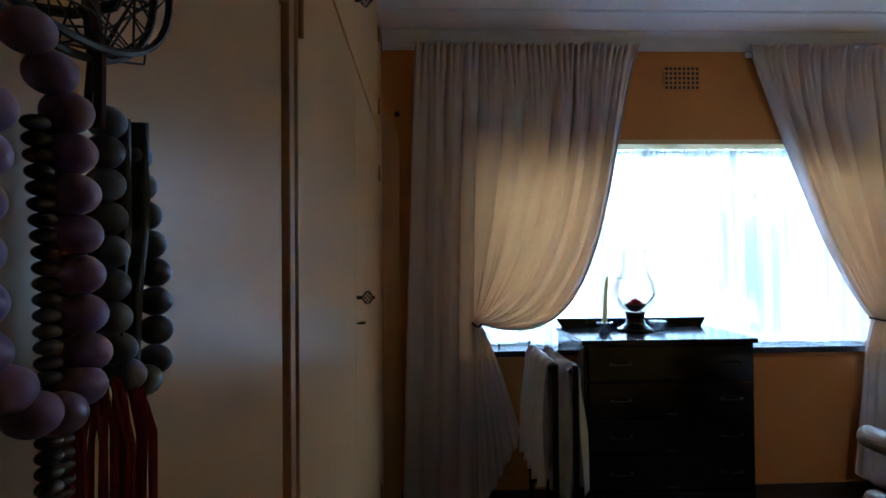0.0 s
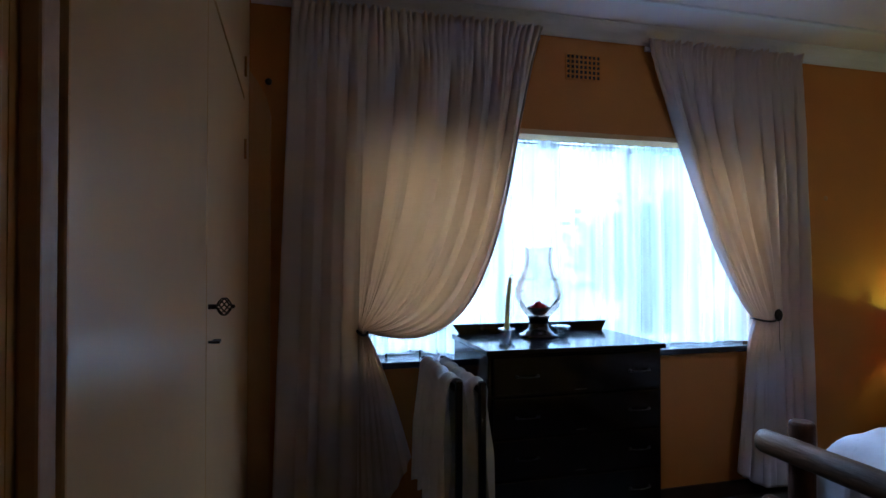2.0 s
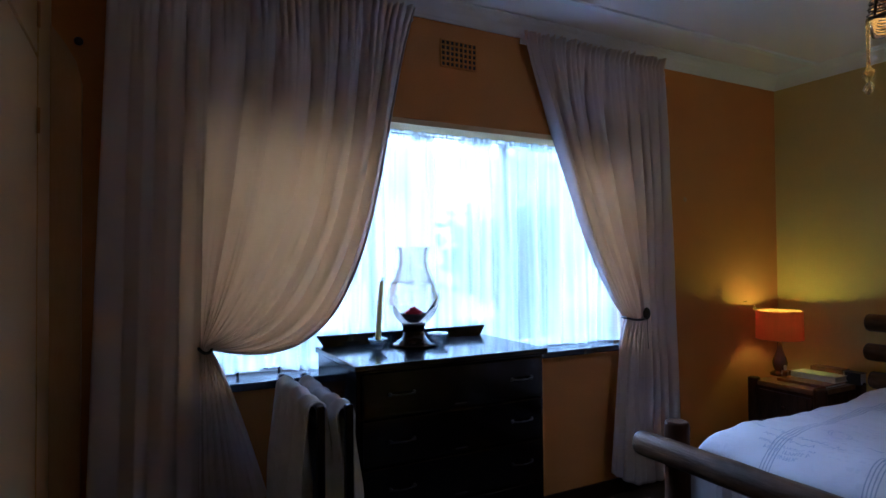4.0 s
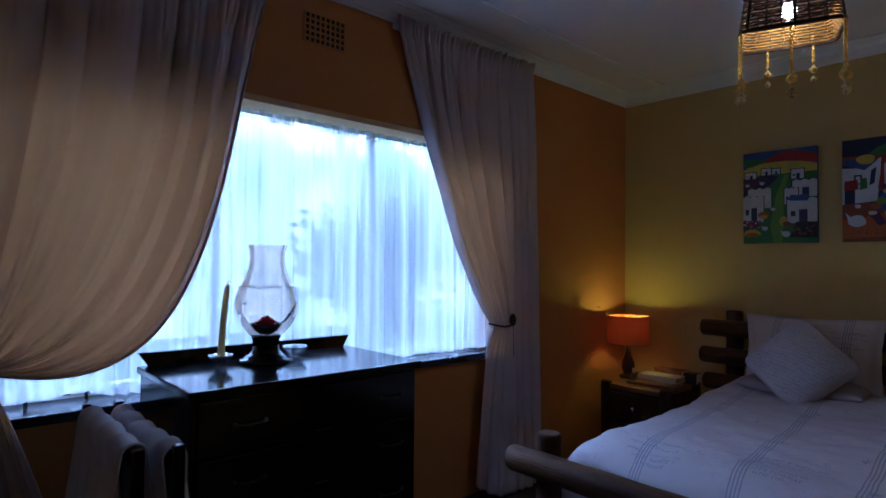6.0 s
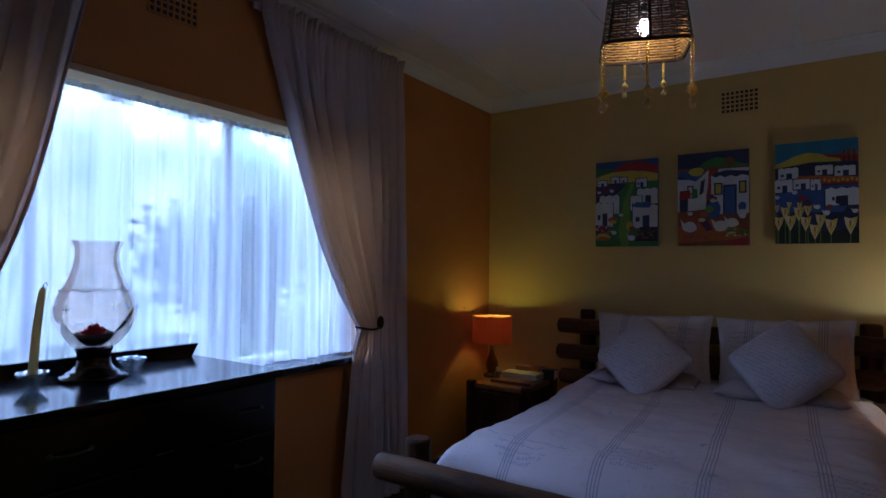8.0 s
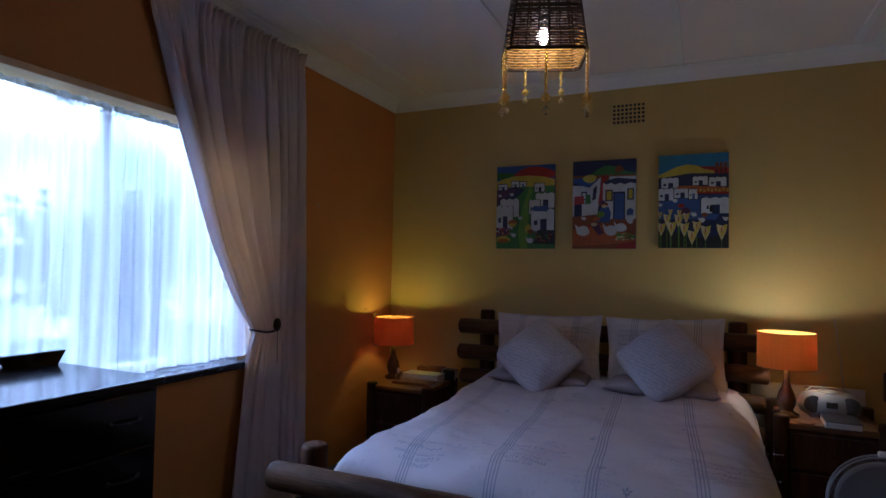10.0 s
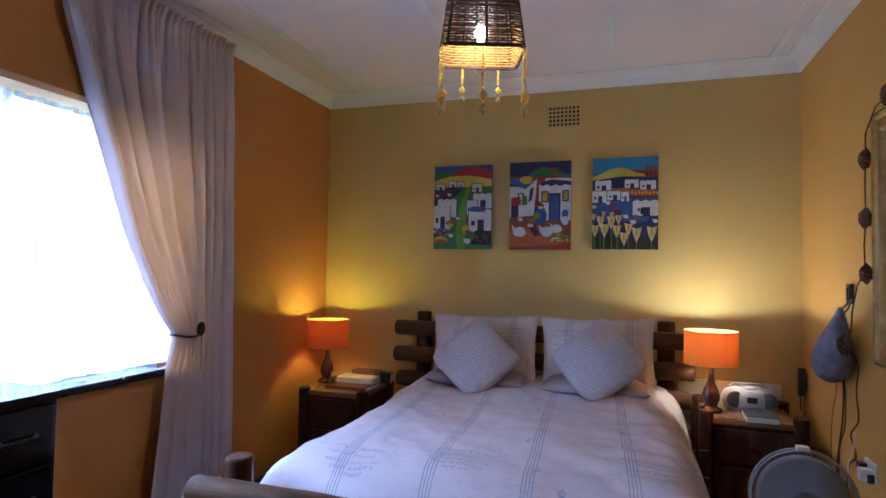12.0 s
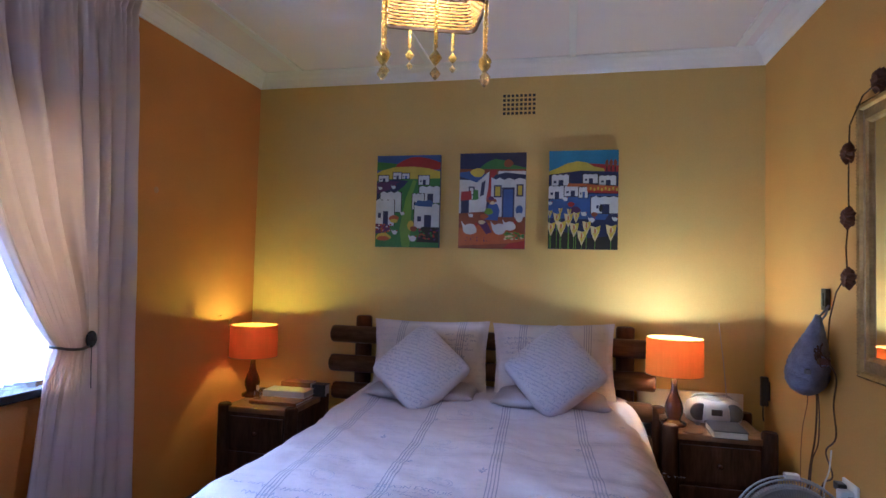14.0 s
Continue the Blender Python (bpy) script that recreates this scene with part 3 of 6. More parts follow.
def curtain(label, outer_top, inner_top, outer_bot, tie_in, tie_out, tail_in, edge1, edge2, tail_z, y0, folds, stack, medal=True):
    """One tied-back curtain. Across it u runs from the outer hem (0) to the swept inner hem (1)."""
    cur = thing("curtain", (0, 0, 0), label, "curtain", "pair of bedroom curtains")
    ztop, ztie, zbot = 2.572, 1.045, 0.05
    sgn = 1 if inner_top > outer_top else -1
    w_top, w_tie = abs(inner_top - outer_top) / (folds + 4), abs(tie_in - tie_out) / folds

    def phase(u):
        """Four close folds in the hanging stack, then the wider ones of the sweep."""
        n_ = 4 * u / stack if u < stack else 4 + folds * (u - stack) / (1 - stack)
        return (n_ + 0.35 * noise.noise(Vector((n_ * 0.7, 1.7, outer_top))) + 0.10 * noise.noise(Vector((n_ * 2.1, 0.3, y0)))) * math.tau

    def fn(u, v):
        xt = lerp(outer_top, inner_top, u)
        ph = phase(u)
        wide, g, tight, w = w_top, 1.0, 0.0, 0.0
        if u < stack:
            k = u / stack
            x = lerp(xt, lerp(outer_bot, tie_out, k), v ** 0.8)
            z = lerp(ztop, zbot, v)
        else:
            w = (u - stack) / (1 - stack)
            if v < 0.62:
                t = v / 0.62
                p3 = (lerp(tie_out, tie_in, w), ztie - 0.02 * w)
                p1 = (lerp(lerp(xt, tie_out, 0.3), edge1[0], w), lerp(2.05, edge1[1], w))
                p2 = (lerp(tie_out, edge2[0], w ** 1.1), lerp(1.5, edge2[1], w))
                x, z = bez((xt, ztop), p1, p2, p3, t)
                g, tight = 1 - 0.45 * t ** 3, t ** 3
                wide = lerp(w_top, w_tie, t ** 2)
            else:
                t = (v - 0.62) / 0.38
                x = lerp(lerp(tie_out, tie_in, w), lerp(tie_out - sgn * 0.02, tail_in, w), t ** 0.8)
                z = lerp(ztie - 0.02 * w, lerp(zbot, tail_z, w ** 2), t)
                g, tight = 0.55 + 0.15 * t, (1 - t) ** 4
                wide = lerp(w_tie, w_top, min(1, 1.5 * t))
            k = min(1.0, w * 6)
            g, tight = lerp(1.0, g, k), tight * k
        wob = noise.noise(Vector((u * 4, v * 1.6, y0)))
        p_ = ph + 0.9 * wob
        swell = 0.85 + 0.6 * noise.noise(Vector((u * 11, v * 0.8, 3.3 + y0)))
        amp = 0.024 if w == 0 else lerp(0.024, lerp(0.034, 0.022, tight), min(1, w * 4)) * g
        tubes = abs(math.sin(p_ / 2)) ** lerp(0.55, 0.8, min(1, w * 4))
        y = amp * swell * (1 - 2 * tubes) * (0.6 + 0.4 * min(1, v * 6))
        x += (0.05 * min(wide, 0.13) if w > 0 else 0.006) * math.sin(p_) * min(1, v * 5)
        y += tight * 0.009 * math.sin(3.1 * p_ + 2 * w) + 0.010 * noise.noise(Vector((u * 5, v * 5, 9)))
        # creases that run slantwise out of the gathered waist
        if w > 0:
            run = max(0.0, 1 - abs(v - 0.60) / 0.30)
            y += 0.007 * run * math.sin(w * 30 + 5 * noise.noise(Vector((w * 3, v * 5, 2))))
            near = min(1, w * 4) * max(0.0, 1 - max(0.0, v - 0.38) / 0.24)
            y += 0.030 * near - 0.02 * tight
            if v > 0.62:
                t = (v - 0.62) / 0.38
                broad = 0.026 * t ** 0.5 * math.sin(w * 9 + 0.6 + 1.2 * t) + 0.012 * noise.noise(Vector((w * 5, v * 3, y0 + 4)))
                y = lerp(y, broad, 0.75 * min(1, t * 4) * min(1, w * 5))
        # gathered heading: a frill, a stitched tape and small pleats that die out below
        d = v * 1.55
        pl = u * (folds + 4) * 3.2 * math.tau + 2.5 * noise.noise(Vector((u * 30, 2, y0)))
        if d < 0.032:
            k = 1 - d / 0.032
            y = 0.35 * y + 0.017 * (1 - 2 * abs(math.sin(pl / 2))) * (0.6 + 0.8 * k) - 0.012 * k
            z += 0.016 * noise.noise(Vector((u * 45, 1, y0))) * k
            x += 0.004 * math.cos(pl) * k
        else:
            k = math.exp(-(d - 0.032) / 0.085)
            y = lerp(y, 0.35 * y, k) + 0.016 * k * (1 - 2 * abs(math.sin(pl / 2))) * (0.7 if d < 0.08 else 1)
            if d < 0.075:
                y += 0.004 * math.sin((d - 0.032) / 0.0143 * math.pi)
        y = y0 + y
        if 0.2 < x < 2.72 and z < 0.98:
            y = min(y, YN - 0.05)
        z += 0.012 * noise.noise(Vector((u * 7, v, 5))) * (v > 0.9)
        return (x, min(y, YN - 0.008), z)

    ob = part("fabric", grid(300, 130, fn), M_curtain, cur)
    sol = ob.modifiers.new("cloth", "SOLIDIFY")
    sol.thickness = 0.0015
    bm = bmesh.new()
    ring = []
    xm, hw = (tie_in + tie_out) / 2, abs(tie_in - tie_out) / 2 + 0.008
    for i in range(25):
        a = i * math.tau / 24
        ring.append((xm + hw * math.cos(a), y0 - 0.01 + 0.042 * math.sin(a), ztie - 0.012 - 0.016 * math.sin(a) ** 2 * (math.sin(a) < 0)))
    tube(bm, ring, 0.006, 8, False)
    part("tieback", bm, M_scarf, cur, "thin dark twisted cord tieback")
    bm = bmesh.new()
    xo = tie_out + sgn * 0.018
    tube(bm, [(xo, y0 - 0.036, ztie + 0.005), (xo, YN - 0.004, ztie + 0.005)], 0.006)
    if medal:
        ball(bm, (xo, y0 - 0.044, ztie + 0.005), 0.034, 20, 12, sx=0.8, sy=0.35, sz=1.05)
        part("tieback_hook", bm, M_iron, cur, "dark round tieback medallion")
        bm = bmesh.new()
        tube(bm, [(xo, y0 - 0.048, ztie - 0.02), (xo - 0.004 * sgn, y0 - 0.045, ztie - 0.10), (xo - 0.012 * sgn, y0 - 0.042, ztie - 0.20)], 0.0015, 6)
        part("tieback_tail", bm, M_scarf, cur, "loose end of the dark cord")
    else:
        bm.free()
    hem = part("side_hem", grid(5, 130, lambda u, v: (lambda q: (q[0], q[1] + 0.004, q[2]))(fn(lerp(0.967, 1.0, u), v))), M_curtain, cur, "doubled hem along the swept edge")
    bm = bmesh.new()
    a, b = sorted((outer_top, inner_top))
    box(bm, a, b, y0 + 0.032, y0 + 0.044, 2.52, 2.545)
    part("curtain_rail", bm, M_cornice, cur, "white curtain rail")
    return cur


curtain("taupe cotton curtain with pencil pleats, tied back low beside the cupboards", -0.06, 1.195, -0.15, 0.285, 0.25, 0.50,
        (0.99, 1.82), (1.03, 0.775), 0.42, 3.325, 7, 0.27, False)
curtain("taupe cotton curtain with pencil pleats, tied back above the bed foot", 2.86, 1.825, 2.97, 2.50, 2.66, 2.38,
        (2.12, 1.90), (2.33, 1.22), 0.17, 3.325, 5, 0.30)


def sheer_fn(u, v):
    x = lerp(WX0 + 0.01, WX1 - 0.01, u)
    zt, zb = 1.998, WZ0 + 0.012 + 0.012 * noise.noise(Vector((u * 12, 0, 4)))
    if u < 0.14:
        zb += 0.015
    ph = (u + 0.012 * noise.noise(Vector((u * 14, 0, 6)))) * 30 * math.tau
    k = noise.noise(Vector((u * 22, v * 0.8, 2)))
    a = 0.010 + 0.022 * abs(noise.noise(Vector((u * 8, 7, 2))))
    return (x + 0.006 * k * v, YN + 0.07 + a * math.sin(ph + 5 * k) + 0.014 * noise.noise(Vector((u * 17, v * 1.2, 8))), lerp(zt, zb, v))


vo = thing("voile_curtain", (0, 0, 0), "white gathered voile net curtain hanging over the sill across the window", "net curtain")
part("voile", grid(420, 26, sheer_fn), M_sheer, vo)
part("hem", grid(420, 3, lambda u, v: (lambda q: (q[0], q[1] - 0.003, q[2]))(sheer_fn(u, lerp(0.962, 1.0, v)))), M_sheer, vo, "doubled voile hem")


def header_fn(u, v):
    ph = u * 62 * math.tau + 3 * noise.noise(Vector((u * 40, 5, 1)))
    return (lerp(WX0 + 0.01, WX1 - 0.01, u), YN + 0.050 + (0.004 + 0.004 * v) * math.sin(ph), lerp(2.012, 1.968, v) + 0.003 * math.sin(ph * 0.5))


part("header", grid(900, 4, header_fn), M_sheer, vo, "gathered voile heading")
bm = bmesh.new()
tube(bm, [(WX0 + 0.002, YN + 0.06, 1.996), (WX1 - 0.002, YN + 0.06, 1.996)], 0.005)
part("curtain_wire", bm, M_steel, vo, "white sprung curtain wire")


# Made-up leaf-shaped patch for a dark speck of unknown nature.
mk = thing("dark_speck", (2.040, YN + 0.088, 1.536), "small dark leaf-shaped patch standing in for an unidentified speck on the voile curtain", "leaf")
bm = bmesh.new()
grid(4, 3, lambda u, v: (lerp(-0.008, 0.010, u), 0.0015 * math.sin(math.pi * v), lerp(-0.016, 0.014, v) * (0.5 + 0.5 * math.sin(math.pi * (u * 0.8 + 0.1)))), bm)
part("speck_patch", bm, M_feather, mk)


# ---- chest of drawers ----
def chest():
    x0, x1, y0, y1, zt = 0.677, 1.482, 2.715, 3.215, 1.018
    c = thing("chest_of_drawers", (x0, y0, 0), "glossy black chest of drawers with pewter handles under the window", "chest of drawers")
    W, D = x1 - x0, y1 - y0
    bm = abox(0.012, W - 0.012, 0.02, D, 0.06, zt - 0.022, 0.004)
    box(bm, 0.03, W - 0.03, 0.04, D - 0.02, 0, 0.06)
    part("body", bm, M_black, c)
    part("top", abox(0, W, 0, D, zt - 0.022, zt, 0.004), M_black, c)
    bm = bmesh.new()
    v = [bm.verts.new(q) for q in ((0.03, D - 0.03, zt), (W - 0.03, D - 0.03, zt), (W - 0.0, D - 0.022, zt + 0.045), (0.0, D - 0.022, zt + 0.045),
                                   (0.03, D - 0.008, zt), (W - 0.03, D - 0.008, zt), (W - 0.0, D - 0.0, zt + 0.045), (0.0, D - 0.0, zt + 0.045))]
    for f in ((0, 1, 2, 3), (5, 4, 7, 6), (0, 4, 5, 1), (3, 2, 6, 7), (1, 5, 6, 2), (0, 3, 7, 4)):
        bm.faces.new([v[i] for i in f])
    part("back_rail", bm, M_black, c, "black raised rail with slanted ends")
    for i, (za, zb) in enumerate(((0.835, 0.985), (0.672, 0.825), (0.508, 0.662), (0.345, 0.498), (0.205, 0.335), (0.075, 0.195))):
        d = part("drawer", abox(0.03, W - 0.03, 0.004, 0.03, za, zb, 0.004), M_black, c)
        for hx in (0.172, 0.677):
            bm = bmesh.new()
            zc = (za + zb) / 2
            pts = [(hx + 0.045 * t, -0.004 - 0.012 * (1 - t * t), zc - 0.001 * (1 - t * t)) for t in (-1, -0.8, -0.5, -0.2, 0, 0.2, 0.5, 0.8, 1)]
            tube(bm, pts, [0.002, 0.003, 0.0025, 0.002, 0.004, 0.002, 0.0025, 0.003, 0.002], 8)
            ball(bm, (hx - 0.045, 0.001, zc), 0.008, sy=0.6)
            ball(bm, (hx + 0.045, 0.001, zc), 0.008, sy=0.6)
            part("handle", bm, M_pewter, d, "dull pewter bow handle")
        bm = abox(W / 2 - 0.02, W / 2 + 0.03, 0.002, 0.0045, za + 0.01, za + 0.014)
        part("lock_plate", bm, M_pewter, d)
    return c


chest()

# on the chest: hurricane lamp, candle, dish
hx, hy, hz = 1.043, 3.04, 1.018
h = thing("hurricane_lamp", (hx, hy, hz), "clear glass hurricane lamp with a red rose on a black base", "candle lamp")
part("base", lathe([(0, 0), (0.092, 0), (0.094, 0.006), (0.088, 0.014), (0.074, 0.016), (0.070, 0.024), (0.058, 0.028), (0.052, 0.036), (0.046, 0.042), (0.045, 0.078), (0.050, 0.084), (0.050, 0.092), (0, 0.092)]), M_black, h, smooth=True)
part("chimney", lathe([(0.046, 0.090), (0.062, 0.10), (0.092, 0.135), (0.110, 0.175), (0.111, 0.205), (0.100, 0.245), (0.080, 0.285), (0.064, 0.325), (0.058, 0.355), (0.060, 0.385), (0.070, 0.408)], 40), M_hurr, h, "clear blown glass chimney with an etched band", smooth=True)
bm = bmesh.new()
ring = [(0.0935 * math.cos(a), 0.0935 * math.sin(a), 0.262 + 0.003 * math.sin(9 * a)) for a in (i * math.tau / 48 for i in range(49))]
tube(bm, ring, 0.0012, 4, False)
for a in (-1.6, -0.6, 0.5, 2.4, 3.6):
    cx, cy = 0.1115 * math.cos(a), 0.1115 * math.sin(a)
    tube(bm, [(cx, cy, 0.196), (cx, cy, 0.224)], 0.0014, 4)
    tube(bm, [(cx - 0.012 * math.sin(a), cy + 0.012 * math.cos(a), 0.21), (cx + 0.012 * math.sin(a), cy - 0.012 * math.cos(a), 0.21)], 0.0014, 4)
part("etched_band", bm, M_paper, h, "frosted etched line with small crosses")
part("bowl", lathe([(0, 0.094), (0.02, 0.096), (0.04, 0.112), (0.056, 0.134), (0.053, 0.134), (0.038, 0.116), (0, 0.104)]), M_pewter, h, smooth=True)
bm = bmesh.new()
for i in range(15):
    r, a = 0.006 + 0.0022 * i, i * 2.4
    z0 = 0.165 - 0.0018 * i
    pts = []
    grid(4, 4, lambda u, v, a=a, r=r, z0=z0: (r * math.cos(a + (u - 0.5) * 1.8) * (0.6 + 0.5 * v), r * math.sin(a + (u - 0.5) * 1.8) * (0.6 + 0.5 * v), z0 - 0.03 + 0.03 * v - 0.006 * (2 * u - 1) ** 2), bm)
part("rose", bm, M_rose, h, "deep red cloth rose")
bm = bmesh.new()
for s in (1, -1):
    grid(8, 3, lambda u, v, s=s: (0.045 + 0.058 * u ** 0.8, -0.03 * u + s * 0.012 * math.sin(math.pi * u) * v, 0.125 + 0.085 * u ** 1.5 + 0.004 * v), bm)
part("leaf", bm, M_feather, h, "dark dried leaf")

cn = thing("candle_holder", (0.878, 3.02, 1.018), "cut glass flower-shaped candle holder with a cream candle", "candle holder")


def flower_glass(r, hgt, petals, parent, name="bowl"):
    prof = [(0.35, 0), (0.45, 0.05), (0.42, 0.2), (0.6, 0.45), (1.0, 0.9), (0.96, 1.0), (0.6, 0.6), (0.35, 0.35), (0.3, 0.75), (0.2, 0.8)]
    bm = bmesh.new()
    grid(petals * 6, len(prof) - 1, lambda u, v: (lambda k: (k[0] * r * (1 + 0.13 * math.cos(u * petals * math.tau) * k[0]) * math.cos(u * math.tau), k[0] * r * (1 + 0.13 * math.cos(u * petals * math.tau) * k[0]) * math.sin(u * math.tau), k[1] * hgt))(prof[round(v * (len(prof) - 1))]), bm, True)
    return part(name, bm, M_cut, parent)


flower_glass(0.038, 0.044, 8, cn)
cd = thing("candle", (0.878, 3.02, 1.046), "cream tapered candle leaning in a glass holder", "candle")
bm = bmesh.new()
tube(bm, [(0, 0, 0), (0.002, 0, 0.05), (0.006, 0, 0.13), (0.013, 0, 0.20), (0.017, 0, 0.238), (0.018, 0, 0.246)], [0.0115, 0.0112, 0.0105, 0.0098, 0.008, 0.003], 14)
part("wax", bm, M_wax, cd, smooth=True)
bm = bmesh.new()
tube(bm, [(0.018, 0, 0.245), (0.019, 0, 0.254), (0.025, 0, 0.258), (0.029, 0, 0.25)], 0.0013, 6)
part("wick", bm, M_blackp, cd)
ds = thing("glass_dish", (1.165, 3.06, 1.018), "small cut glass flower dish on the chest of drawers", "dish")
flower_glass(0.042, 0.044, 8, ds)

# ---- towel stand ----
ts_ = thing("towel_stand", (0.56, 2.83, 0), "dark wooden clothes horse hung with white towels beside the chest", "towel rail")
rails = ((-0.045, -0.28, 0.26), (0.035, -0.30, 0.24))
for i, (rx, ya, yb) in enumerate(rails):
    for y in (ya, yb):
        part("post", abox(rx - 0.012, rx + 0.012, y - 0.012, y + 0.012, 0.0, 0.945, 0.004), M_black, ts_)
    bm = bmesh.new()
    tube(bm, [(rx, ya + 0.01, 0.905), (rx, yb - 0.01, 0.925)], 0.011, 12)
    part("rail", bm, M_black, ts_)
for y in (-0.29, 0.25):
    part("crosspiece", abox(-0.033, 0.023, y - 0.008, y + 0.008, 0.25, 0.28, 0.003), M_black, ts_)


def towel(cx, ya, yb, ztop, drop, w, seed, label):
    t = thing("towel", (cx, 0, 0), label, "towel", "towels on the stand")

    def fn(u, v):
        s = (v - 0.5) * 2
        y = lerp(ya, yb, u)
        wv = 0.024 * math.sin(u * 27 + seed + 1.5 * s) + 0.007 * math.sin(u * 61 + seed * 2) + 0.016 * noise.noise(Vector((u * 6, v * 2, seed)))
        if abs(s) < 0.16:
            a = s / 0.16 * math.pi / 2
            x, z = w * math.sin(a), ztop - 0.02 + w * math.cos(a) - 0.008
        else:
            k = (abs(s) - 0.16) / 0.84
            x = math.copysign(w + 0.012 * k + wv * min(1, k * 2), s)
            z = ztop - 0.028 - k * (drop if s < 0 else drop * 0.92)
        y += 0.012 * math.sin(u * 27 + seed) * min(1, abs(s) * 3)
        return (x, y, z + 0.008 * math.sin(u * 27 + seed + 1) + 0.01 * noise.noise(Vector((u * 5, seed, 0))))

    ob = part("cloth", grid(64, 50, fn), M_towel, t)
    ob.modifiers.new("cloth", "SOLIDIFY").thickness = 0.006
    return t


towel(0.515, 2.58, 3.05, 0.945, 0.50, 0.030, 1, "white bath towel folded over a dark wooden rail")
towel(0.595, 2.56, 3.03, 0.935, 0.55, 0.030, 5, "white hand towel folded over a dark wooden rail")


# ---- bed ----
bed = thing("log_bed", (3.0, 1.78, 0), "rustic double bed frame of dark stained logs", "bed")
BX, BY = 3.0, 1.78


def bl(p):
    return (p[0] - BX, p[1] - BY, p[2])


def bed_log(name, p0, p1, r, seed, label=""):
    return part(name, log(bl(p0), bl(p1), r, seed), [M_logup if name.endswith("post") else M_log, M_logend], bed, label)


bed_log("foot_rail", (1.965, 2.705, 0.575), (1.975, 0.84, 0.575), 0.052, 1, "thick dark foot rail log, pale at its cut end")
bed_log("foot_rail", (1.965, 2.68, 0.30), (1.975, 0.86, 0.30), 0.048, 2)
bed_log("foot_post", (2.035, 2.565, 0), (2.035, 2.565, 0.69), 0.050, 3)
bed_log("foot_post", (2.035, 1.00, 0), (2.035, 1.00, 0.69), 0.050, 4)
bed_log("head_post", (3.995, 2.585, 0), (3.995, 2.585, 1.085), 0.050, 5)
bed_log("head_post", (3.995, 1.035, 0), (3.995, 1.035, 1.085), 0.050, 6)
for i, (z, e0, e1) in enumerate(((0.975, 2.755, 0.895), (0.80, 2.762, 0.885), (0.635, 2.74, 0.90), (0.46, 2.74, 0.9))):
    bed_log("headboard_log", (3.915, e0, z), (3.915, e1, z), 0.052, 10 + i)
bed_log("side_rail", (2.07, 2.50, 0.27), (3.87, 2.50, 0.27), 0.045, 20)
bed_log("side_rail", (2.07, 1.07, 0.27), (3.87, 1.07, 0.27), 0.045, 21)
mt = thing("mattress", (BX, BY, 0.27), "thick white double mattress under the duvet on the log bed", "mattress")
part("ticking", abox(-0.87, 0.84, -0.70, 0.70, 0, 0.29, 0.05), M_pillow, mt)


def duvet_fn(u, v):
    # u along the bed from the foot, v across it
    L = lerp(-0.42, 1.62, u)
    x0 = 2.32
    if L < 0:
        a = min(-L / 0.24, 1.0)
        dx, dzx = -0.20 * math.sin(a * math.pi / 2), 0.15 * (1 - math.cos(a * math.pi / 2))
        if -L > 0.24:
            dzx += (-L - 0.24)
        x = x0 + dx
    else:
        x, dzx = x0 + L, 0.0
    S = lerp(-1.15, 1.15, v)
    s, sg = abs(S), (1 if S > 0 else -1)
    flat, R = 0.62, 0.19
    if s < flat:
        yy, dzy = s, 0.0
    else:
        a = min((s - flat) / 0.27, 1.0)
        yy, dzy = flat + R * math.sin(a * math.pi / 2), 0.16 * (1 - math.cos(a * math.pi / 2))
        if s - flat > 0.27:
            dzy += s - flat - 0.27
            yy += 0.02 * math.sin(x * 13) * min(1, (s - flat - 0.27) * 6)
    puff = 0.018 * noise.noise(Vector((x * 3.2, S * 3.2, 0))) + 0.012 * noise.noise(Vector((x * 9, S * 8, 3))) + 0.004 * noise.noise(Vector((x * 25, S * 22, 5)))
    z = 0.665 + 0.04 * min(1, max(0, (x - 3.2) / 0.5)) + 0.012 * math.cos(S * 1.2) - max(dzx, dzy) - 0.35 * min(dzx, dzy) + puff
    if L < 0:
        x += 0.02 * math.sin(S * 11) * min(1, dzx * 4)
    return (x - BX, 1.765 - BY + sg * yy + 0.01 * puff, max(z, 0.22))


dv = thing("duvet", (BX, BY, 0), "white printed duvet with blue-grey stripes and script spread over the bed", "duvet")
ob = part("cover", grid(120, 130, duvet_fn), M_duvet, dv)


def top_z(x, y):
    """Height of the duvet's upper side."""
    S = y - 1.765
    L = x - 2.32
    dz = 0.0
    if L < 0:
        sn = min(-L / 0.20, 0.98)
        dz = 0.15 * (1 - math.sqrt(1 - sn * sn))
        L = -0.24 * math.asin(sn) / (math.pi / 2)
    q = x
    puff = 0.018 * noise.noise(Vector((q * 3.2, S * 3.2, 0))) + 0.012 * noise.noise(Vector((q * 9, S * 8, 3))) + 0.004 * noise.noise(Vector((q * 25, S * 22, 5)))
    return 0.665 + 0.04 * min(1, max(0, (x - 3.2) / 0.5)) + 0.012 * math.cos(S * 1.2) - dz + puff + 0.004


def duvet_map(x, y):
    """Flat print to the duvet, read from the foot: u to the right, v away."""
    return lambda u, v: (x + v - BX, y - u - BY, top_z(x + v, y - u))


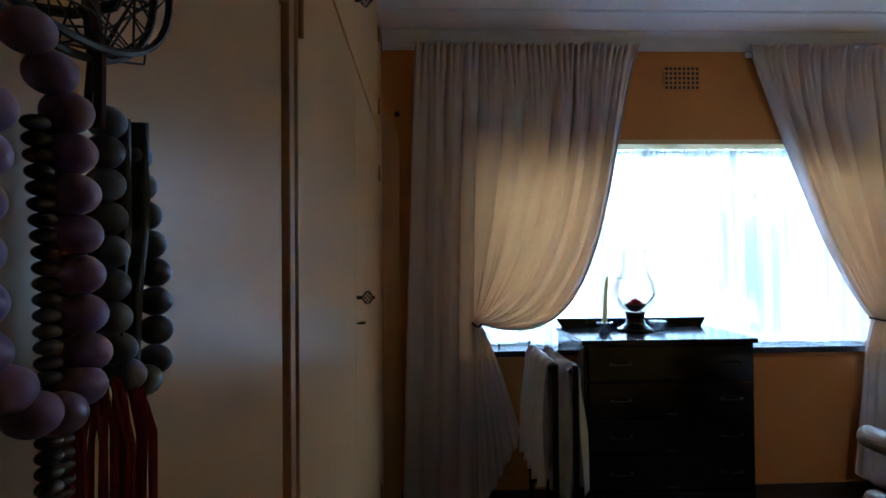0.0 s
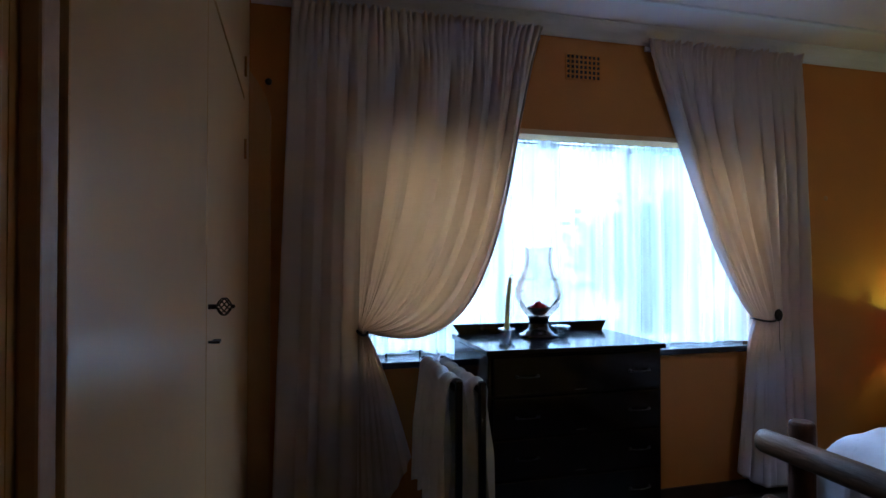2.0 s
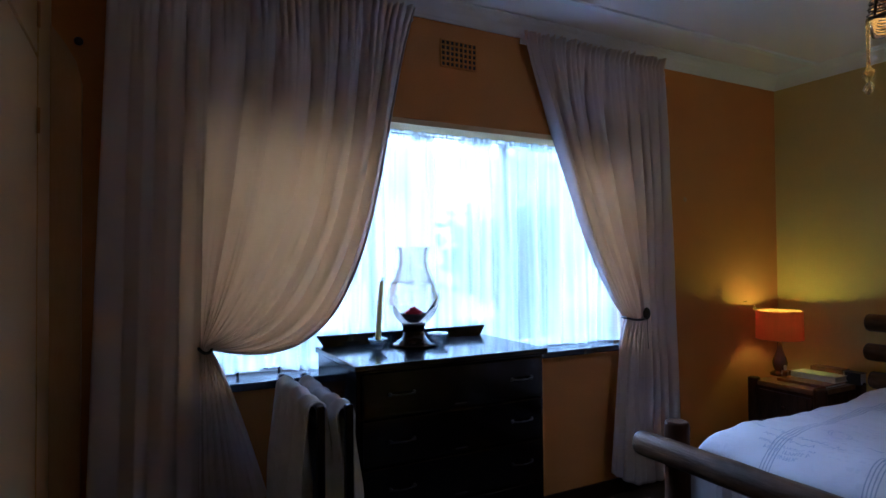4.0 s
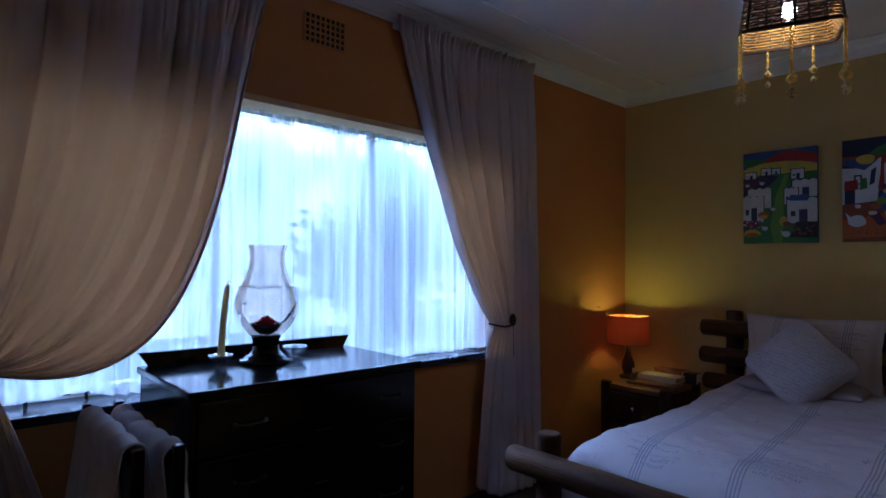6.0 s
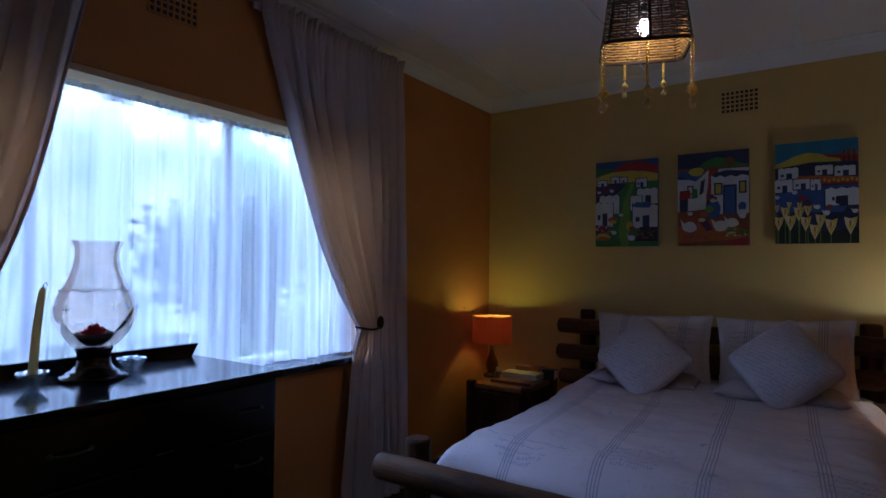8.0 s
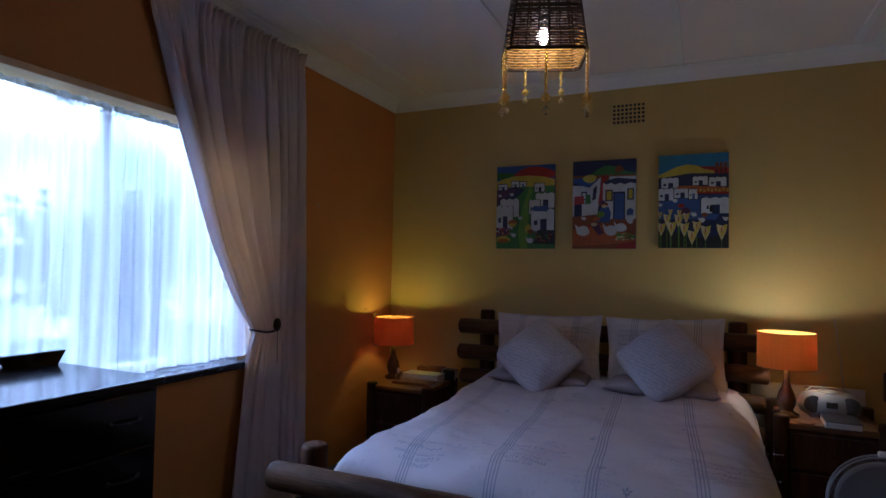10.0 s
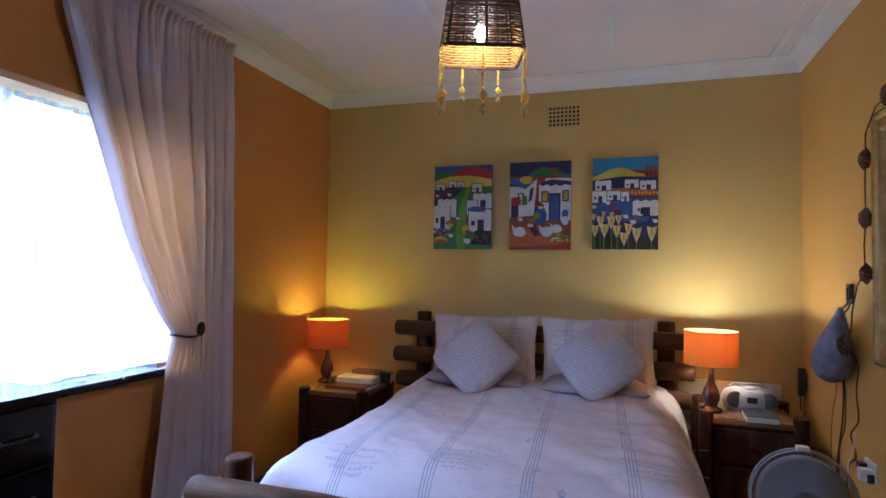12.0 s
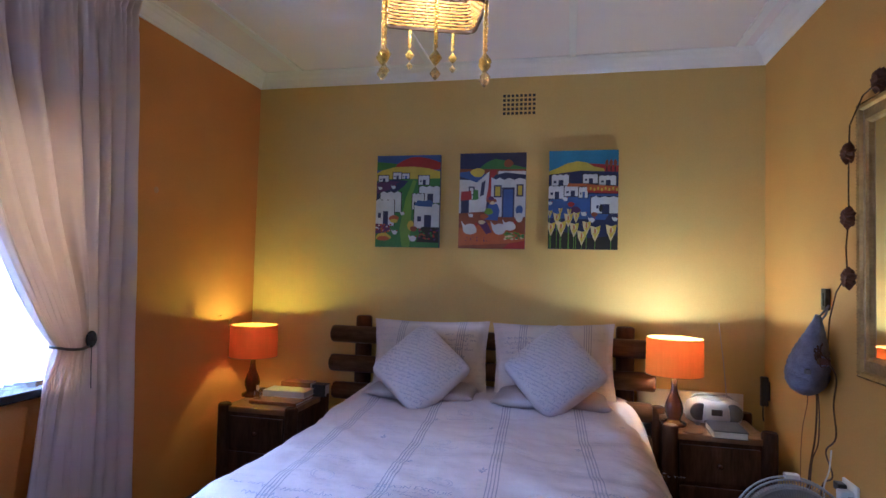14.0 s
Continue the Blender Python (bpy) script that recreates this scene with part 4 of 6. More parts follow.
def stroke(bm, f, p0, p1, w):
    dx, dy = p1[0] - p0[0], p1[1] - p0[1]
    d = math.hypot(dx, dy) or 1
    nx_, ny_ = -dy / d * w / 2, dx / d * w / 2
    bm.faces.new([bm.verts.new(f(*q)) for q in ((p0[0] - nx_, p0[1] - ny_), (p1[0] - nx_, p1[1] - ny_), (p1[0] + nx_, p1[1] + ny_), (p0[0] + nx_, p0[1] + ny_))])


def script(bm, f, x, y, length, h, rs, caps=False):
    """A line of writing too faded to read, centred on (x, y)."""
    cx, end = x - length / 2, x + length / 2
    last = None
    while cx < end:
        w = h * rs.uniform(0.45, 0.8)
        tall = h * (1 if caps or rs.random() < 0.3 else 0.5)
        t = h * (0.16 if caps else 0.13)
        if rs.random() < 0.14:
            cx += h * 0.6
            last = None
            continue
        lean_ = 0 if caps else 0.35 * tall
        top, bot = (cx + lean_, y + tall), (cx, y - (0.25 * h if not caps and rs.random() < 0.15 else 0))
        stroke(bm, f, bot, top, t)
        mid = (cx + w * 0.8, y + tall * rs.uniform(0.1, 0.9))
        stroke(bm, f, top if rs.random() < 0.6 else bot, mid, t * 0.8)
        if last and not caps:
            stroke(bm, f, last, bot, t * 0.6)
        last = mid
        cx += w + h * 0.12


def emblem(bm, f, x, y, r):
    """A small printed flower-like crest."""
    for a, k in ((90, 1.0), (35, 0.8), (145, 0.8), (270, 0.7), (215, 0.5), (325, 0.5)):
        c_, s_ = math.cos(radians(a)), math.sin(radians(a))
        bm.faces.new([bm.verts.new(f(x + r * (u * c_ - v * s_), y + r * (u * s_ + v * c_))) for u, v in ((0.12, 0), (0.45 * k, -0.16), (k, 0), (0.45 * k, 0.16))])
    stroke(bm, f, (x - 0.35 * r, y - 0.1 * r), (x + 0.35 * r, y - 0.1 * r), r * 0.14)


def seal(bm, f, x, y, r):
    """A round faded stamp."""
    for k in (1.0, 0.75):
        for i in range(20):
            if (i * 7) % 10 < 8:
                a, b = i * math.tau / 20, (i + 1) * math.tau / 20
                stroke(bm, f, (x + k * r * math.cos(a), y + k * r * math.sin(a) * 0.8), (x + k * r * math.cos(b), y + k * r * math.sin(b) * 0.8), 0.0035)


def printed(words, x, y, size):
    """Words printed on the duvet, read from the foot of the bed."""
    cu = bpy.data.curves.new("words", "FONT")
    cu.body, cu.size, cu.align_x = words, size, "CENTER"
    tmp = bpy.data.objects.new("words", cu)
    me = bpy.data.meshes.new_from_object(tmp)
    bm = bmesh.new()
    bm.from_mesh(me)
    f = duvet_map(x, y)
    for v in bm.verts:
        v.co = f(v.co.x, v.co.y)
    part("printed_words", bm, M_ink, dv, "faded blue-grey printed words")
    bpy.data.objects.remove(tmp)


printed("SAVON EXQUIS", 2.40, 1.82, 0.036)
printed("SAVON EXQUIS", 2.50, 1.14, 0.036)
rs = random.Random(11)
bm = bmesh.new()
bmf = bmesh.new()
for x, y in ((2.36, 1.82), (2.46, 1.14), (2.30, 2.21)):
    f = duvet_map(x, y)
    script(bm, f, -0.02, 0.0, 0.34, 0.022, rs)
    script(bm, f, -0.03, -0.045, 0.18, 0.024, rs)
    script(bm, f, -0.01, -0.085, 0.22, 0.012, rs, True)
    script(bm, f, 0.0, -0.108, 0.18, 0.015, rs, True)
    script(bm, f, 0.0, -0.130, 0.10, 0.014, rs, True)
    seal(bmf, f, 0.07, 0.135, 0.040)
for x, y, r in ((2.612, 1.628, 0.030), (2.653, 1.90, 0.026), (3.16, 1.67, 0.024), (3.0, 1.30, 0.024), (2.20, 1.45, 0.03), (2.95, 2.10, 0.024), (2.30, 1.55, 0.032), (3.25, 1.94, 0.022), (3.35, 1.10, 0.024)):
    emblem(bm, duvet_map(x, y), 0, 0, r)
for x, y in ((2.68, 1.27), (2.86, 1.87), (2.62, 2.17), (2.92, 1.60), (3.08, 1.19), (3.39, 1.33), (3.30, 1.80), (3.10, 2.15), (2.80, 1.05), (2.22, 1.57)):
    f = duvet_map(x, y)
    for j in range(rs.randrange(2, 4)):
        script(bmf, f, rs.uniform(-0.02, 0.02), -0.026 * j, rs.uniform(0.12, 0.22), 0.016, rs, j == 1)
    if rs.random() < 0.5:
        seal(bmf, f, rs.uniform(-0.05, 0.05), 0.06, 0.035)
part("printed_script", bm, M_ink, dv, "blue-grey printed script and small crests", kind="stuff")
part("faded_script", bmf, M_inkf, dv, "very faded printed lines", kind="stuff")


def pillow(name, label, W, H, T, m, matl, cat, pinch=0.06, group=""):
    """A stuffed pillow in its own x-y plane; m places it."""
    t = thing(name, (0, 0, 0), label, cat, group)
    t.matrix_basis = m
    bm = bmesh.new()
    for s in (1, -1):
        def fn(u, v, s=s):
            a, b = 2 * u - 1, 2 * v - 1
            x = W / 2 * a * (1 - pinch * (1 - b * b) * abs(a) ** 3)
            y = H / 2 * b * (1 - pinch * (1 - a * a) * abs(b) ** 3)
            rim = 0.90 if cat == "pillow" and matl is M_case else 1.0
            ka, kb = min(1.0, abs(a) / rim), min(1.0, abs(b) / rim)
            k = max(0.0, (1 - ka ** 2.6) * (1 - kb ** 2.6)) ** 0.5
            z = s * T / 2 * k + 0.014 * noise.noise(Vector((x * 8, y * 8, s * 3 + W))) * k + 0.005 * noise.noise(Vector((x * 26, y * 22, s * 3 + W))) * k
            if cat == "cushion":
                c_ = 1 - 0.11 * (a * a * b * b) ** 3
                x, y = x * c_, y * c_
                if a < 0 and b < 0:
                    x, y = x * (1 - 0.10 * a * a * b * b), y * (1 - 0.10 * a * a * b * b)
                z += 0.012 * math.sin(14 * x + 9 * y + W * 3) * k * (0.5 - 0.5 * a * b)
            if k < 0.25:
                z += 0.016 * (1 - 4 * k) * noise.noise(Vector((x * 9, y * 9, 3 + W))) + (0.002 * s if rim < 1 else 0)
            z += 0.004 * k * math.sin(40 * (abs(a) - abs(b)) + 6 * a) * max(0.0, abs(a * b) - 0.25)
            return (x, y, z)
        grid(44, 36, fn, bm)
    bmesh.ops.remove_doubles(bm, verts=bm.verts, dist=0.0015)
    part("case", bm, matl, t, smooth=True)
    if cat == "cushion":
        rs = random.Random(int(W * 100 + m.translation.y * 50))
        ca, sa = math.cos(radians(-66)), math.sin(radians(-66))

        def f(u, v):
            x0, y0 = u * ca - v * sa, u * sa + v * ca
            a, b = 2 * x0 / W, 2 * y0 / H
            k = max(0.0, (1 - abs(a) ** 2.6) * (1 - abs(b) ** 2.6)) ** 0.5
            c_ = 1 - 0.11 * (a * a * b * b) ** 3
            x = x0 * (1 - pinch * (1 - b * b) * abs(a) ** 3) * c_
            y = y0 * (1 - pinch * (1 - a * a) * abs(b) ** 3) * c_
            z = T / 2 * k + 0.014 * noise.noise(Vector((x * 8, y * 8, 3 + W))) * k + 0.005 * noise.noise(Vector((x * 26, y * 22, 3 + W))) * k
            z += 0.012 * math.sin(14 * x + 9 * y + W * 3) * k * (0.5 - 0.5 * a * b) + 0.004 * k * math.sin(40 * (abs(a) - abs(b)) + 6 * a) * max(0.0, abs(a * b) - 0.25)
            return (x, y, z + 0.0025)

        bm = bmesh.new()
        for j in range(-12, 13):
            v = j * 0.019
            us = [q * 0.004 for q in range(-75, 76) if max(abs(q * 0.004 * ca - v * sa) / (W / 2), abs(q * 0.004 * sa + v * ca) / (H / 2)) < 0.86]
            if len(us) > 8:
                script(bm, f, (us[0] + us[-1]) / 2, v, us[-1] - us[0], 0.0135, rs)
        part("printed_script", bm, M_ink, t, "close lines of faded script", kind="stuff")
    if matl is M_case:
        rs = random.Random(int(W * 100))

        def f(u, v):
            a, b = 2 * u / W, 2 * v / H
            ka, kb = min(1.0, abs(a) / 0.9), min(1.0, abs(b) / 0.9)
            k = max(0.0, (1 - ka ** 2.6) * (1 - kb ** 2.6)) ** 0.5
            x = u * (1 - pinch * (1 - b * b) * abs(a) ** 3)
            y = v * (1 - pinch * (1 - a * a) * abs(b) ** 3)
            z = T / 2 * k + 0.014 * noise.noise(Vector((x * 8, y * 8, 3 + W))) * k + 0.005 * noise.noise(Vector((x * 26, y * 22, 3 + W))) * k
            return (x, y, z + 0.004)

        bm = bmesh.new()
        sx = 0.18 if W > 0.67 else -0.17
        for j, (ln, hh) in enumerate(((0.15, 0.014), (0.20, 0.018), (0.12, 0.012), (0.18, 0.016))):
            script(bm, f, sx, 0.125 - 0.026 * j, ln, hh, rs, j == 0)
        emblem(bm, f, sx + 0.02, 0.005, 0.026)
        part("printed_script", bm, M_ink, t, "blue-grey printed script and crest", kind="stuff")
    return t


def lean(x, y, z, back, turn=0, spin=0):
    """Stands a pillow up facing the foot of the bed, leaning back, turned about z and spun in its plane."""
    return Matrix.Translation((x, y, z)) @ Matrix.Rotation(radians(turn), 4, "Z") @ Matrix.Rotation(radians(-back), 4, "Y") @ Matrix(((0, 0, -1, 0), (-1, 0, 0, 0), (0, 1, 0, 0), (0, 0, 0, 1))) @ Matrix.Rotation(radians(spin), 4, "Z")


pillow("sleeping_pillow", "mauve-grey pillow lying flat on the bed against the headboard", 0.60, 0.40, 0.12, pose(3.70, 2.11, 0.725, 0, 0, 90), M_pillow, "pillow", group="pillows")
pillow("sleeping_pillow", "mauve-grey pillow lying flat under the printed pillow by the radio", 0.60, 0.40, 0.12, pose(3.70, 1.43, 0.725, 0, 0, 90), M_pillow, "pillow", group="pillows")
pillow("pillow", "white printed pillow with blue stripes, leaning near the window", 0.68, 0.44, 0.15, lean(3.80, 2.115, 0.875, -12, 0, 1), M_case, "pillow", group="pillows")
pillow("pillow", "white printed pillow with blue stripes, leaning near the radio", 0.66, 0.44, 0.15, lean(3.80, 1.425, 0.885, -12, 0, 2), M_case, "pillow", group="pillows")
pillow("cushion", "square script-printed cushion standing on its corner, lower of the two", 0.40, 0.40, 0.19, lean(3.52, 2.09, 0.86, -32, 4, 47), M_cush, "cushion", 0.04, "scatter cushions")
pillow("cushion", "square script-printed cushion standing on its corner, higher of the two", 0.40, 0.40, 0.19, lean(3.55, 1.41, 0.885, -30, -4, 42), M_cush, "cushion", 0.04, "scatter cushions")


# ---- nightstands ----
def nightstand(x0, x1, y0, y1, zt, label):
    c = thing("nightstand", ((x0 + x1) / 2, (y0 + y1) / 2, 0), label, "bedside table", "pair of nightstands")
    W, D = (x1 - x0) / 2, (y1 - y0) / 2
    part("body", abox(-W + 0.03, W - 0.02, -D + 0.04, D - 0.04, 0.08, zt - 0.03, 0.004), M_logup, c)
    part("top", abox(-W + 0.02, W, -D + 0.035, D - 0.035, zt - 0.03, zt, 0.006), M_ntop, c, "varnished pine top")
    for i, (a, b) in enumerate(((-W + 0.035, -D + 0.035), (-W + 0.035, D - 0.035), (W - 0.04, -D + 0.035), (W - 0.04, D - 0.035))):
        part("corner_post", log((a, b, 0), (a, b, zt + (0.035 if y0 < 1 else 0.014)), 0.036, 30 + i + zt * 10, 16), [M_logup, M_logend], c)
    for z0, z1 in ((zt - 0.22, zt - 0.05), (0.12, zt - 0.24)):
        d = part("drawer" if z0 > 0.3 else "door", abox(-W + 0.016, -W + 0.034, -D + 0.075, D - 0.075, z0, z1, 0.004), M_logup, c)
        bm = bmesh.new()
        ball(bm, (-W + 0.006, 0, (z0 + z1) / 2), 0.014)
        part("knob", bm, M_turned, d)
    return c


nightstand(3.45, 3.93, 2.76, 3.23, 0.60, "dark stained log nightstand with pine top near the window wall")
nightstand(3.52, 3.98, 0.40, 0.90, 0.635, "dark stained log nightstand with a pine top holding the radio")


def table_lamp(x, y, z, zb, zt, r, label, power, color):
    t = thing("table_lamp", (x, y, z), label, "table lamp", "pair of bedside lamps")
    hb, ht = zb - z, zt - z
    part("base", lathe([(0, 0), (0.058, 0), (0.060, 0.012), (0.05, 0.02), (0.034, 0.026), (0.032, 0.034), (0.042, 0.06), (0.045, 0.085), (0.038, 0.115), (0.022, 0.15), (0.015, 0.18), (0.013, hb + 0.01), (0, hb + 0.01)], 28), M_turned, t, "turned dark wooden base", smooth=True)
    bm = bmesh.new()
    n_ = 72
    for rr in (r, r - 0.002):
        grid(n_, 8, lambda u, v, rr=rr: ((rr + 0.003 * (1 - v)) * math.cos(u * math.tau), (rr + 0.003 * (1 - v)) * math.sin(u * math.tau), lerp(hb, ht, v)), bm, True)
    part("shade", bm, M_shade if color[2] < 0.1 else M_shadep, t, "orange silk drum shade")
    bm = bmesh.new()
    for zz in (hb, ht):
        tube(bm, [((r + 0.003 * (zz == hb)) * math.cos(a), (r + 0.003 * (zz == hb)) * math.sin(a), zz) for a in (i * math.tau / 48 for i in range(49))], 0.0022, 6, False)
    for a in (0, 2.1, 4.2):
        tube(bm, [(0.012 * math.cos(a), 0.012 * math.sin(a), hb + 0.03), (r * math.cos(a), r * math.sin(a), ht - 0.004)], 0.0015, 5)
    part("shade_frame", bm, M_gilt, t, "brass wire shade frame")
    bm = bmesh.new()
    ball(bm, (0, 0, hb + 0.116), 0.020, 12, 8, sz=1.3)
    part("bulb", bm, M_bulbw if color[2] < 0.1 else M_bulbc, t, "glowing bulb")
    lp = new("lamp_light", bpy.data.lights.new("lamp_light", "POINT"))
    lp.data.energy, lp.data.color, lp.data.shadow_soft_size = power, color, 0.015
    lp.location = (x, y, zb + 0.150)
    return t



L1 = table_lamp(3.74, 3.185, 0.60, 0.835, 1.02, 0.136, "table lamp with orange silk drum shade and a small glass charm", LAMP1, (0.76, 1.0, 0.01))
bm = bmesh.new()
for i in range(5):
    ball(bm, (-0.125 + 0.012 * math.sin(i * 2.1), 0.085, 0.42 + 0.008 * i), 0.007, 8, 6)
part("shade_charm", bm, M_amber, L1, "small amber glass charm clipped on the shade")
table_lamp(3.70, 0.825, 0.635, 0.885, 1.065, 0.134, "table lamp with an orange silk drum shade beside the radio", LAMP2, (0.76, 1.0, 0.58))


def book(name, x, y, z, w, d, h, turn, cover, label, group=""):
    b = thing(name, (x, y, z), label, "book", group)
    b.rotation_euler = (0, 0, radians(turn))
    part("pages", abox(-w / 2 + 0.004, w / 2 - 0.004, -d / 2 + 0.004, d / 2 - 0.002, 0.003, h - 0.003), M_paper, b)
    bm = abox(-w / 2, w / 2, -d / 2, d / 2, 0, 0.003)
    box(bm, -w / 2, w / 2, -d / 2, d / 2, h - 0.003, h)
    box(bm, -w / 2, w / 2, d / 2, d / 2 + 0.004, 0, h)
    part("cover", bm, cover, b)
    return b


book("book", 3.60, 0.61, 0.635, 0.15, 0.20, 0.034, -92, M_bookd, "dark covered hardback book lying in front of the radio")
book("book", 3.68, 2.955, 0.60, 0.285, 0.22, 0.017, 91, M_bookr, "thin brown book lying at the front of the nightstand", "books by the lamp")
book("book", 3.76, 2.955, 0.6175, 0.26, 0.13, 0.034, 91, M_whitep, "thick white book with its pages facing the bed", "books by the lamp")
book("book", 3.878, 2.95, 0.60, 0.19, 0.085, 0.078, 90, M_bookr, "thick orange-brown book behind the white one", "books by the lamp")
book("book", 3.88, 2.805, 0.60, 0.085, 0.07, 0.07, 90, M_bookd, "dark boxed book at the back of the nightstand", "books by the lamp")
pf = thing("perfume_bottle", (3.615, 3.075, 0.6175), "small clear glass perfume bottle with a clear stopper", "bottle")
part("body", abox(-0.012, 0.012, -0.018, 0.018, 0, 0.045, 0.004), M_cut, pf)
part("stopper", abox(-0.006, 0.006, -0.007, 0.007, 0.046, 0.075, 0.003), M_whitep, pf)
cs = thing("coaster", (3.58, 0.76, 0.635), "small round cork coaster on the nightstand", "coaster")
part("disc", lathe([(0, 0), (0.045, 0), (0.045, 0.006), (0, 0.006)]), M_ntop, cs)

# radio
M_dkgrey = mat("dark_grey_mesh", (0.07, 0.075, 0.085), (0.045, 0.05, 0.055), 0.4, 0.3, scale=20, fine=300, bump=0.3)
rd = thing("radio", (3.78, 0.625, 0.635), "silver portable radio CD player with a raised aerial", "radio")
bm = lathe([(0, 0.012), (0.11, 0.012), (0.130, 0.022), (0.138, 0.05), (0.136, 0.085), (0.122, 0.112), (0.09, 0.126), (0, 0.130)], 44)
bmesh.ops.scale(bm, vec=(0.55, 1, 1), verts=bm.verts)
for f in bm.faces:
    f.smooth = True
box(bm, -0.05, 0.05, -0.09, -0.07, 0, 0.02)
box(bm, -0.05, 0.05, 0.07, 0.09, 0, 0.02)
part("body", bm, M_silver, rd)
for s in (-1, 1):
    bm = lathe([(0, 0.006), (0.012, 0.008), (0.040, 0.004), (0.044, 0.0), (0.044, -0.01), (0, -0.01)], 28)
    ob = part("speaker", bm, M_dkgrey, rd, "round dark grey speaker grille", (-0.064, s * 0.078, 0.07), smooth=True)
    ob.rotation_euler = (0, radians(-90), radians(s * 14))
part("display", abox(-0.082, -0.070, -0.025, 0.025, 0.058, 0.088, 0.003), M_blackp, rd, "dark display window")
bm = bmesh.new()
tube(bm, [(0.03, 0.10, 0.118), (0.045, 0.07, 0.138), (0.045, -0.07, 0.138), (0.03, -0.10, 0.118)], 0.006)
part("carry_handle", bm, M_silver, rd)
part("cd_lid", lathe([(0, 0.134), (0.05, 0.132), (0.055, 0.124), (0.0, 0.12)]), M_silver, rd, smooth=True)
bm = bmesh.new()
tube(bm, [(0.03, -0.07, 0.125), (0.028, -0.055, 0.30), (0.022, -0.03, 0.50)], [0.0028, 0.0022, 0.0015], 6)
ball(bm, (0.022, -0.03, 0.503), 0.004)
part("aerial", bm, M_silver, rd, "thin telescopic aerial")

hp = thing("panel_heater", (4.04, 0.69, 0.30), "flat white wall heater panel behind the nightstand", "heater")
part("panel", abox(-0.008, 0.010, -0.275, 0.275, 0, 0.445, 0.004), M_whitep, hp)
part("bracket", abox(0.0102, 0.028, -0.2, 0.2, 0.1, 0.35), M_whitep, hp)
ph = thing("torch", (3.99, YS + 0.028, 0.70), "black torch hanging on the wall above the nightstand", "torch")
part("body", abox(-0.016, 0.016, -0.020, 0.016, 0.0, 0.155, 0.007), M_blackp, ph)
part("mount", abox(-0.012, 0.012, -0.0275, -0.0202, 0.03, 0.13), M_blackp, ph)
bm = bmesh.new()
tube(bm, [(0.01, 0, 0), (0.014, 0, -0.05), (0.0, 0, -0.08)], 0.004)
part("cord", bm, M_scarf, ph)


# ---- fan ----
fn_ = thing("pedestal_fan", (2.62, 0.665, 0), "grey pedestal fan with a wire grille standing beside the bed", "fan")
R, cz = 0.166, 0.592
bm = bmesh.new()
for s, rr in ((1, R), (-1, R)):
    tube(bm, [(0.035 * s * 0.4, rr * math.cos(a), cz + rr * math.sin(a)) for a in (i * math.tau / 64 for i in range(65))], 0.0032, 6, False)
part("grille_rim", bm, M_silver, fn_, "pale grey plastic rim")
bm = bmesh.new()
for i in range(120):
    a = i * math.tau / 120
    for s in (1, -1):
        pts = [(s * (0.02 + 0.045 * (1 - q * q)), R * q * math.cos(a), cz + R * q * math.sin(a)) for q in (0.25, 0.5, 0.75, 0.92, 1.0)]
        tube(bm, pts, 0.0009, 4, False)
tagged(part("wire_guard", bm, M_fan, fn_, "thin grey guard wires"), kind="stuff")
bm = bmesh.new()
tube(bm, [(-0.022, 0, cz), (-0.012, 0, cz), (0.012, 0, cz)], [R * 0.84, R * 0.87, R * 0.87], 48)
part("housing_disc", bm, M_fan, fn_, "plain grey plastic disc inside the guard")
bm = bmesh.new()
tube(bm, [(0.013, 0, cz), (0.03, 0, cz), (0.05, 0, cz), (0.14, 0, cz)], [0.05, 0.05, 0.05, 0.04], 20)
part("motor", bm, M_fan, fn_)
bm = bmesh.new()
box(bm, -0.015, 0.015, -0.02, 0.02, cz + R - 0.004, cz + R + 0.014, 0.004)
part("grille_clip", bm, M_whitep, fn_, "white clip on the rim")
bm = bmesh.new()
tube(bm, [(0.09, 0, 0.03), (0.09, 0, cz - 0.02)], 0.014, 12)
part("pole", bm, M_whitep, fn_)
part("foot", lathe([(0, 0), (0.17, 0), (0.165, 0.015), (0.05, 0.03), (0.02, 0.05), (0, 0.05)], 32, None, (0.09, 0, 0)), M_fan, fn_, smooth=True)

# ---- mirror ----
mr = thing("wall_mirror", (0, YS + 0.002, 0), "tall rectangular wall mirror in an antique gilt beaded frame", "mirror")
MX0, MX1, MZ0, MZ1, FW = 2.31, 2.985, 1.028, 2.018, 0.085
part("mirror_glass", abox(MX0 + FW - 0.01, MX1 - FW + 0.01, 0.004, 0.010, MZ0 + FW - 0.01, MZ1 - FW + 0.01), M_mirror, mr, "silvered mirror glass")
bm = bmesh.new()
prof = [(0, 0), (0, 0.020), (0.008, 0.028), (0.018, 0.024), (0.026, 0.014), (0.050, 0.020), (0.068, 0.026), (0.078, 0.020), (0.085, 0.008), (0.085, 0)]
rings = []
for cx, cz_, sx, sz in ((MX0, MZ0, 1, 1), (MX1, MZ0, -1, 1), (MX1, MZ1, -1, -1), (MX0, MZ1, 1, -1)):
    rings.append([bm.verts.new((cx + sx * a, b, cz_ + sz * a)) for a, b in prof])
for i in range(4):
    a, b = rings[i], rings[(i + 1) % 4]
    for k in range(len(prof) - 1):
        bm.faces.new((a[k], a[k + 1], b[k + 1], b[k]))
part("frame", bm, M_gilt, mr, "moulded antique gilt frame")
bm = bmesh.new()
path = [(MX0, MZ0), (MX1, MZ0), (MX1, MZ1), (MX0, MZ1), (MX0, MZ0)]
